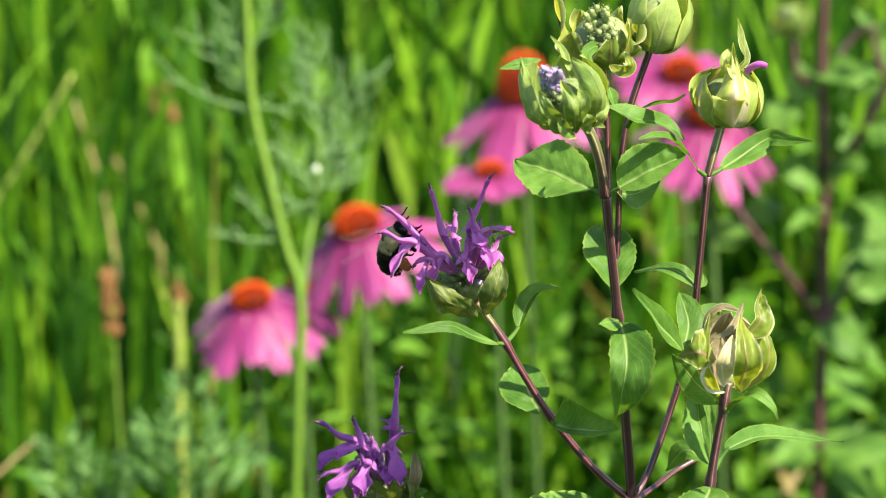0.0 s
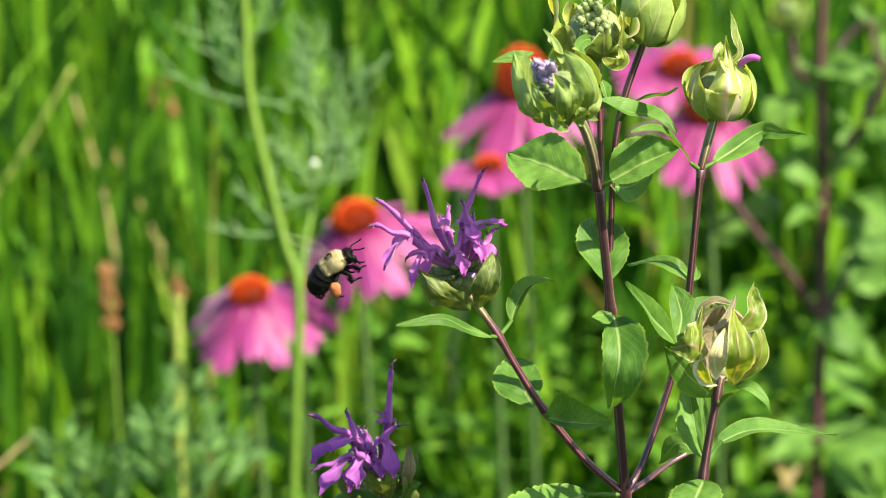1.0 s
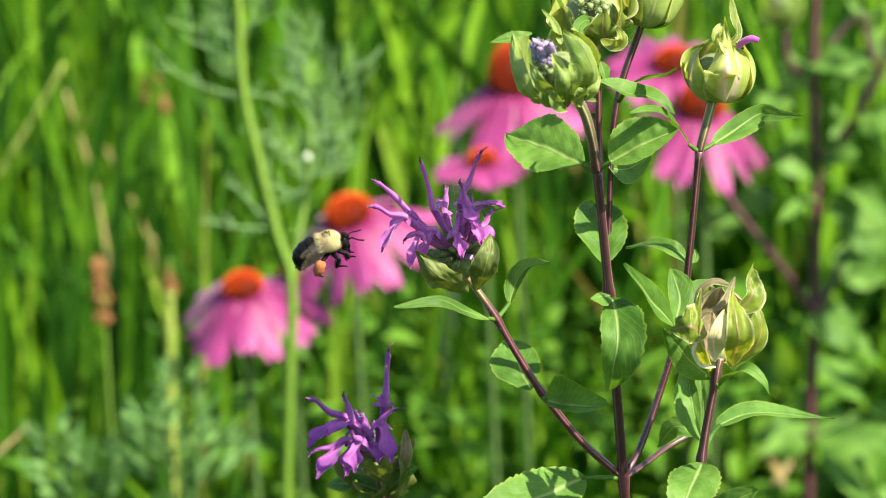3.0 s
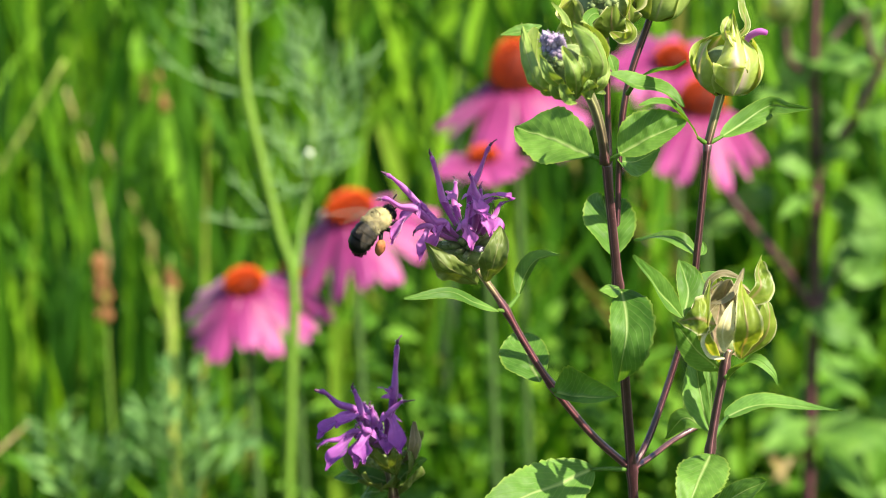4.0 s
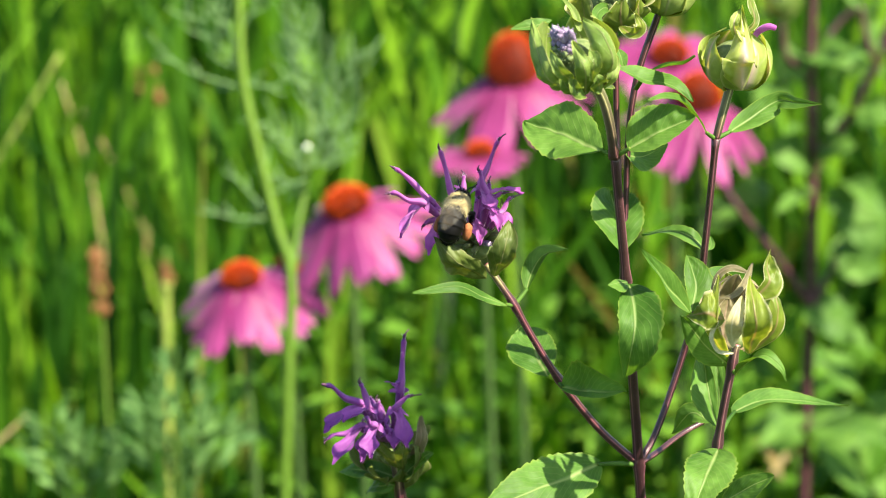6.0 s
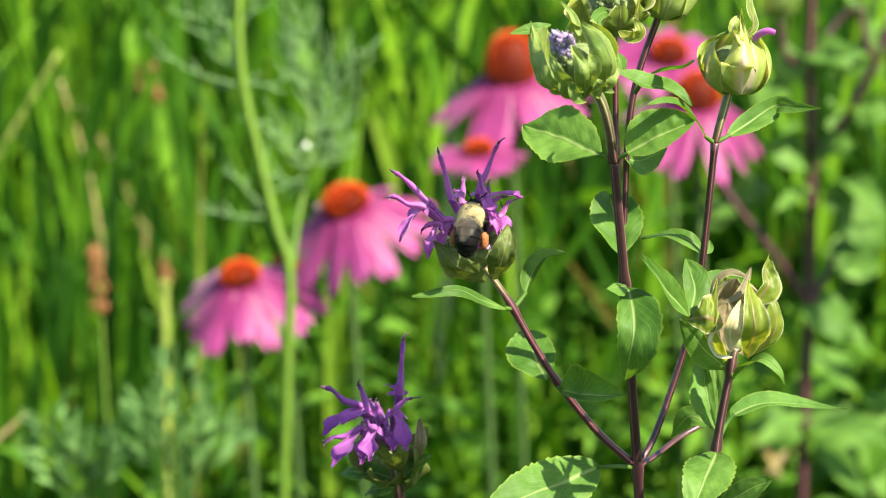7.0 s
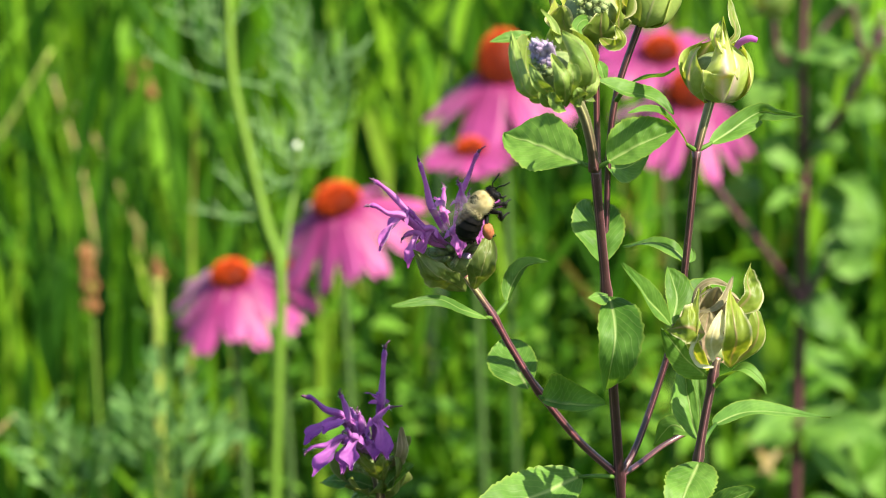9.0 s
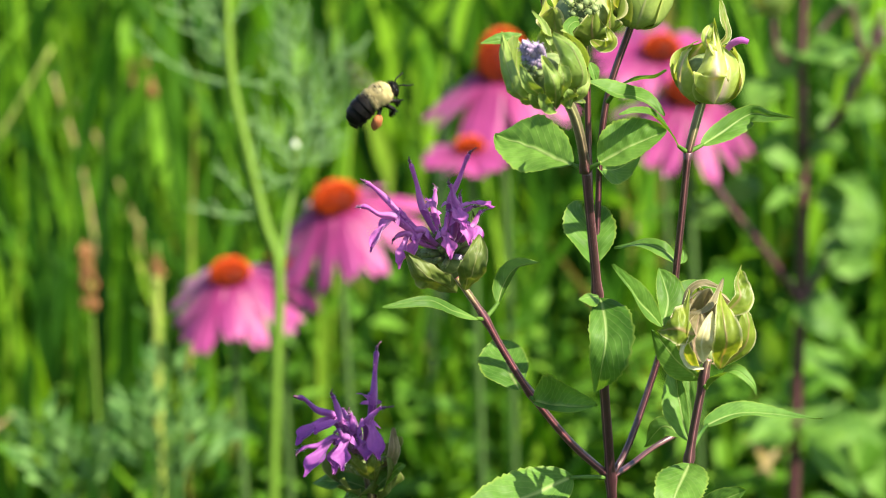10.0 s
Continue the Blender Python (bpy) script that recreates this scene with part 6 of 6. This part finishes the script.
        w = part("wing", bm, WING, bee, "clear smoky wing")
        w.location = (2.1 * MM, s * 1.5 * MM, 2.5 * MM)
        wings.append(w)
    return bee, wings


bee, wings = bumblebee()


NOD = Vector((math.cos(radians(20)), math.sin(radians(20))))


def facing(at, ahead, back):
    """A pose at a place, its back towards back and its long axis ahead, the head bowed by the nod."""
    x = V(ahead).normalized()
    z = V(back)
    z = (z - x * z.dot(x)).normalized()
    x, z = x * NOD.x - z * NOD.y, z * NOD.x + x * NOD.y
    y = z.cross(x)
    return Matrix.Translation(at) @ Matrix((x, y, z)).transposed().to_4x4()


def motions():
    hanging = (-0.85, -0.30, 0.35)
    flying = (-0.30, -0.30, 0.9)
    climbing = (-0.45, -0.75, 0.45)
    turned = (-0.1, -0.85, 0.5)
    rows = [
        (0.0, (0.0061, 0.5390, 0.7506), (0.12, -0.25, 0.92), (-0.95, -0.15, 0.1)),
        (0.1, (0.0051, 0.5390, 0.7505), (0.10, -0.20, 0.94), (-0.95, -0.15, 0.1)),
        (0.2, (0.0038, 0.5380, 0.7506), (0.08, -0.15, 0.95), hanging),
        (0.3, (0.0027, 0.5370, 0.7501), (0.05, -0.10, 0.96), hanging),
        (0.4, (0.0013, 0.5360, 0.7484), (0.30, -0.08, 0.92), hanging),
        (0.5, (0.0004, 0.5350, 0.7475), (0.38, -0.06, 0.90), hanging),
        (0.7, (-0.0008, 0.5340, 0.7462), (0.44, -0.05, 0.88), hanging),
        (0.9, (-0.0029, 0.5330, 0.7462), (0.52, -0.05, 0.84), hanging),
        (1.0, (-0.0039, 0.5330, 0.7465), (0.58, -0.08, 0.79), hanging),
        (1.1, (-0.0056, 0.5340, 0.7457), (0.68, -0.10, 0.68), (-0.7, -0.3, 0.6)),
        (1.2, (-0.0073, 0.5340, 0.7453), (0.77, -0.10, 0.58), (-0.6, -0.3, 0.7)),
        (1.3, (-0.0086, 0.5340, 0.7457), (0.84, -0.10, 0.48), (-0.5, -0.3, 0.8)),
        (1.5, (-0.0107, 0.5340, 0.7457), (0.86, -0.12, 0.74), flying),
        (1.7, (-0.0125, 0.5340, 0.7465), (0.88, -0.12, 0.69), flying),
        (2.0, (-0.0142, 0.5340, 0.7478), (0.91, -0.12, 0.62), flying),
        (2.2, (-0.0137, 0.5340, 0.7481), (0.93, -0.12, 0.57), flying),
        (2.5, (-0.0120, 0.5340, 0.7478), (0.95, -0.10, 0.48), flying),
        (2.7, (-0.0091, 0.5330, 0.7477), (0.95, -0.05, 0.51), flying),
        (3.2, (-0.0027, 0.5300, 0.7482), (0.85, 0.10, 0.50), (-0.4, -0.5, 0.75)),
        (3.8, (0.0019, 0.5280, 0.7495), (0.62, 0.25, 0.74), climbing),
        (4.1, (0.0030, 0.5280, 0.7512), (0.62, 0.25, 0.74), climbing),
        (4.4, (0.0034, 0.5280, 0.7519), (0.68, 0.25, 0.68), climbing),
        (4.6, (0.0055, 0.5270, 0.7526), (0.62, 0.28, 0.72), climbing),
        (4.8, (0.0078, 0.5260, 0.7536), (0.58, 0.30, 0.75), climbing),
        (5.0, (0.0098, 0.5250, 0.7540), (0.52, 0.35, 0.76), climbing),
        (5.2, (0.0114, 0.5240, 0.7546), (0.42, 0.40, 0.78), turned),
        (5.5, (0.0138, 0.5230, 0.7538), (0.36, 0.55, 0.72), turned),
        (5.7, (0.0148, 0.5230, 0.7537), (0.33, 0.55, 0.72), turned),
        (6.2, (0.0174, 0.5220, 0.7532), (0.20, 0.58, 0.74), turned),
        (6.8, (0.0194, 0.5210, 0.7528), (0.05, 0.60, 0.74), turned),
        (7.0, (0.0191, 0.5210, 0.7525), (0.14, 0.58, 0.74), turned),
        (7.2, (0.0186, 0.5210, 0.7530), (0.38, 0.40, 0.80), turned),
        (7.3, (0.0181, 0.5210, 0.7537), (0.52, 0.30, 0.72), turned),
        (7.4, (0.0177, 0.5210, 0.7544), (0.70, 0.20, 0.56), climbing),
        (7.5, (0.0178, 0.5210, 0.7550), (0.82, 0.12, 0.45), climbing),
        (7.7, (0.0179, 0.5210, 0.7555), (0.93, 0.02, 0.26), (-0.2, -0.6, 0.8)),
        (7.9, (0.0194, 0.5210, 0.7552), (0.95, -0.08, 0.18), (-0.2, -0.6, 0.8)),
        (8.0, (0.0219, 0.5190, 0.7542), (0.95, -0.12, 0.22), (-0.2, -0.5, 0.8)),
        (8.2, (0.0232, 0.5200, 0.7533), (0.84, -0.15, 0.90), (-0.4, -0.6, 0.7)),
        (8.3, (0.0247, 0.5200, 0.7528), (0.76, -0.12, 1.02), (-0.45, -0.65, 0.5)),
        (8.5, (0.0265, 0.5200, 0.7524), (0.68, -0.10, 1.12), (-0.5, -0.7, 0.4)),
        (8.7, (0.0260, 0.5200, 0.7532), (0.66, -0.08, 1.14), (-0.5, -0.65, 0.4)),
        (8.9, (0.0246, 0.5180, 0.7556), (0.62, -0.04, 1.18), (-0.6, -0.5, 0.4)),
        (9.0, (0.0236, 0.5190, 0.7567), (0.60, 0.00, 1.20), (-0.6, -0.5, 0.4)),
        (9.1, (0.0224, 0.5260, 0.7562), (0.58, 0.10, 0.78), climbing),
        (9.2, (0.0197, 0.5260, 0.7577), (0.62, 0.15, 0.75), climbing),
        (9.3, (0.0180, 0.5270, 0.7587), (0.66, 0.15, 0.70), climbing),
        (9.4, (0.0163, 0.5280, 0.7607), (0.66, 0.15, 0.70), climbing),
        (9.5, (0.0145, 0.5290, 0.7627), (0.64, 0.15, 0.72), climbing),
        (9.6, (0.0133, 0.5300, 0.7641), (0.62, 0.15, 0.74), climbing),
        (9.7, (0.0113, 0.5310, 0.7665), (0.62, 0.15, 0.72), climbing),
        (9.8, (0.0096, 0.5320, 0.7691), (0.62, 0.20, 0.70), climbing),
        (9.9, (0.0079, 0.5330, 0.7710), (0.66, 0.20, 0.66), climbing),
        (10.0, (0.0064, 0.5340, 0.7740), (0.70, 0.15, 0.60), climbing),
    ]
    walk(bee, [(t, facing(at, ahead, back)) for t, at, ahead, back in rows])
    # wing beats: a stroke up and a stroke down; folded back while it feeds
    for w, s in zip(wings, (-1, 1)):
        beat = []
        for k in range(301):
            rest = min(max((k - 164) / 4, 0.0), max((272 - k) / 4, 0.0), 1.0)
            stroke = (1 - rest) * (25 + 38 * math.sin(k * 2.35 + 0.4)) + rest * 6
            sweep = (1 - rest) * (22 + 16 * math.cos(k * 2.35 + 0.4)) + rest * 72
            turn = Euler((radians(stroke) * s, radians((1 - rest) * 14 * math.cos(k * 2.35)), radians(sweep) * s)).to_matrix().to_4x4()
            beat.append((k / 30, Matrix.Translation(w.location.copy() if k == 0 else beat[0][1].translation) @ turn))
        walk(w, beat)


motions()
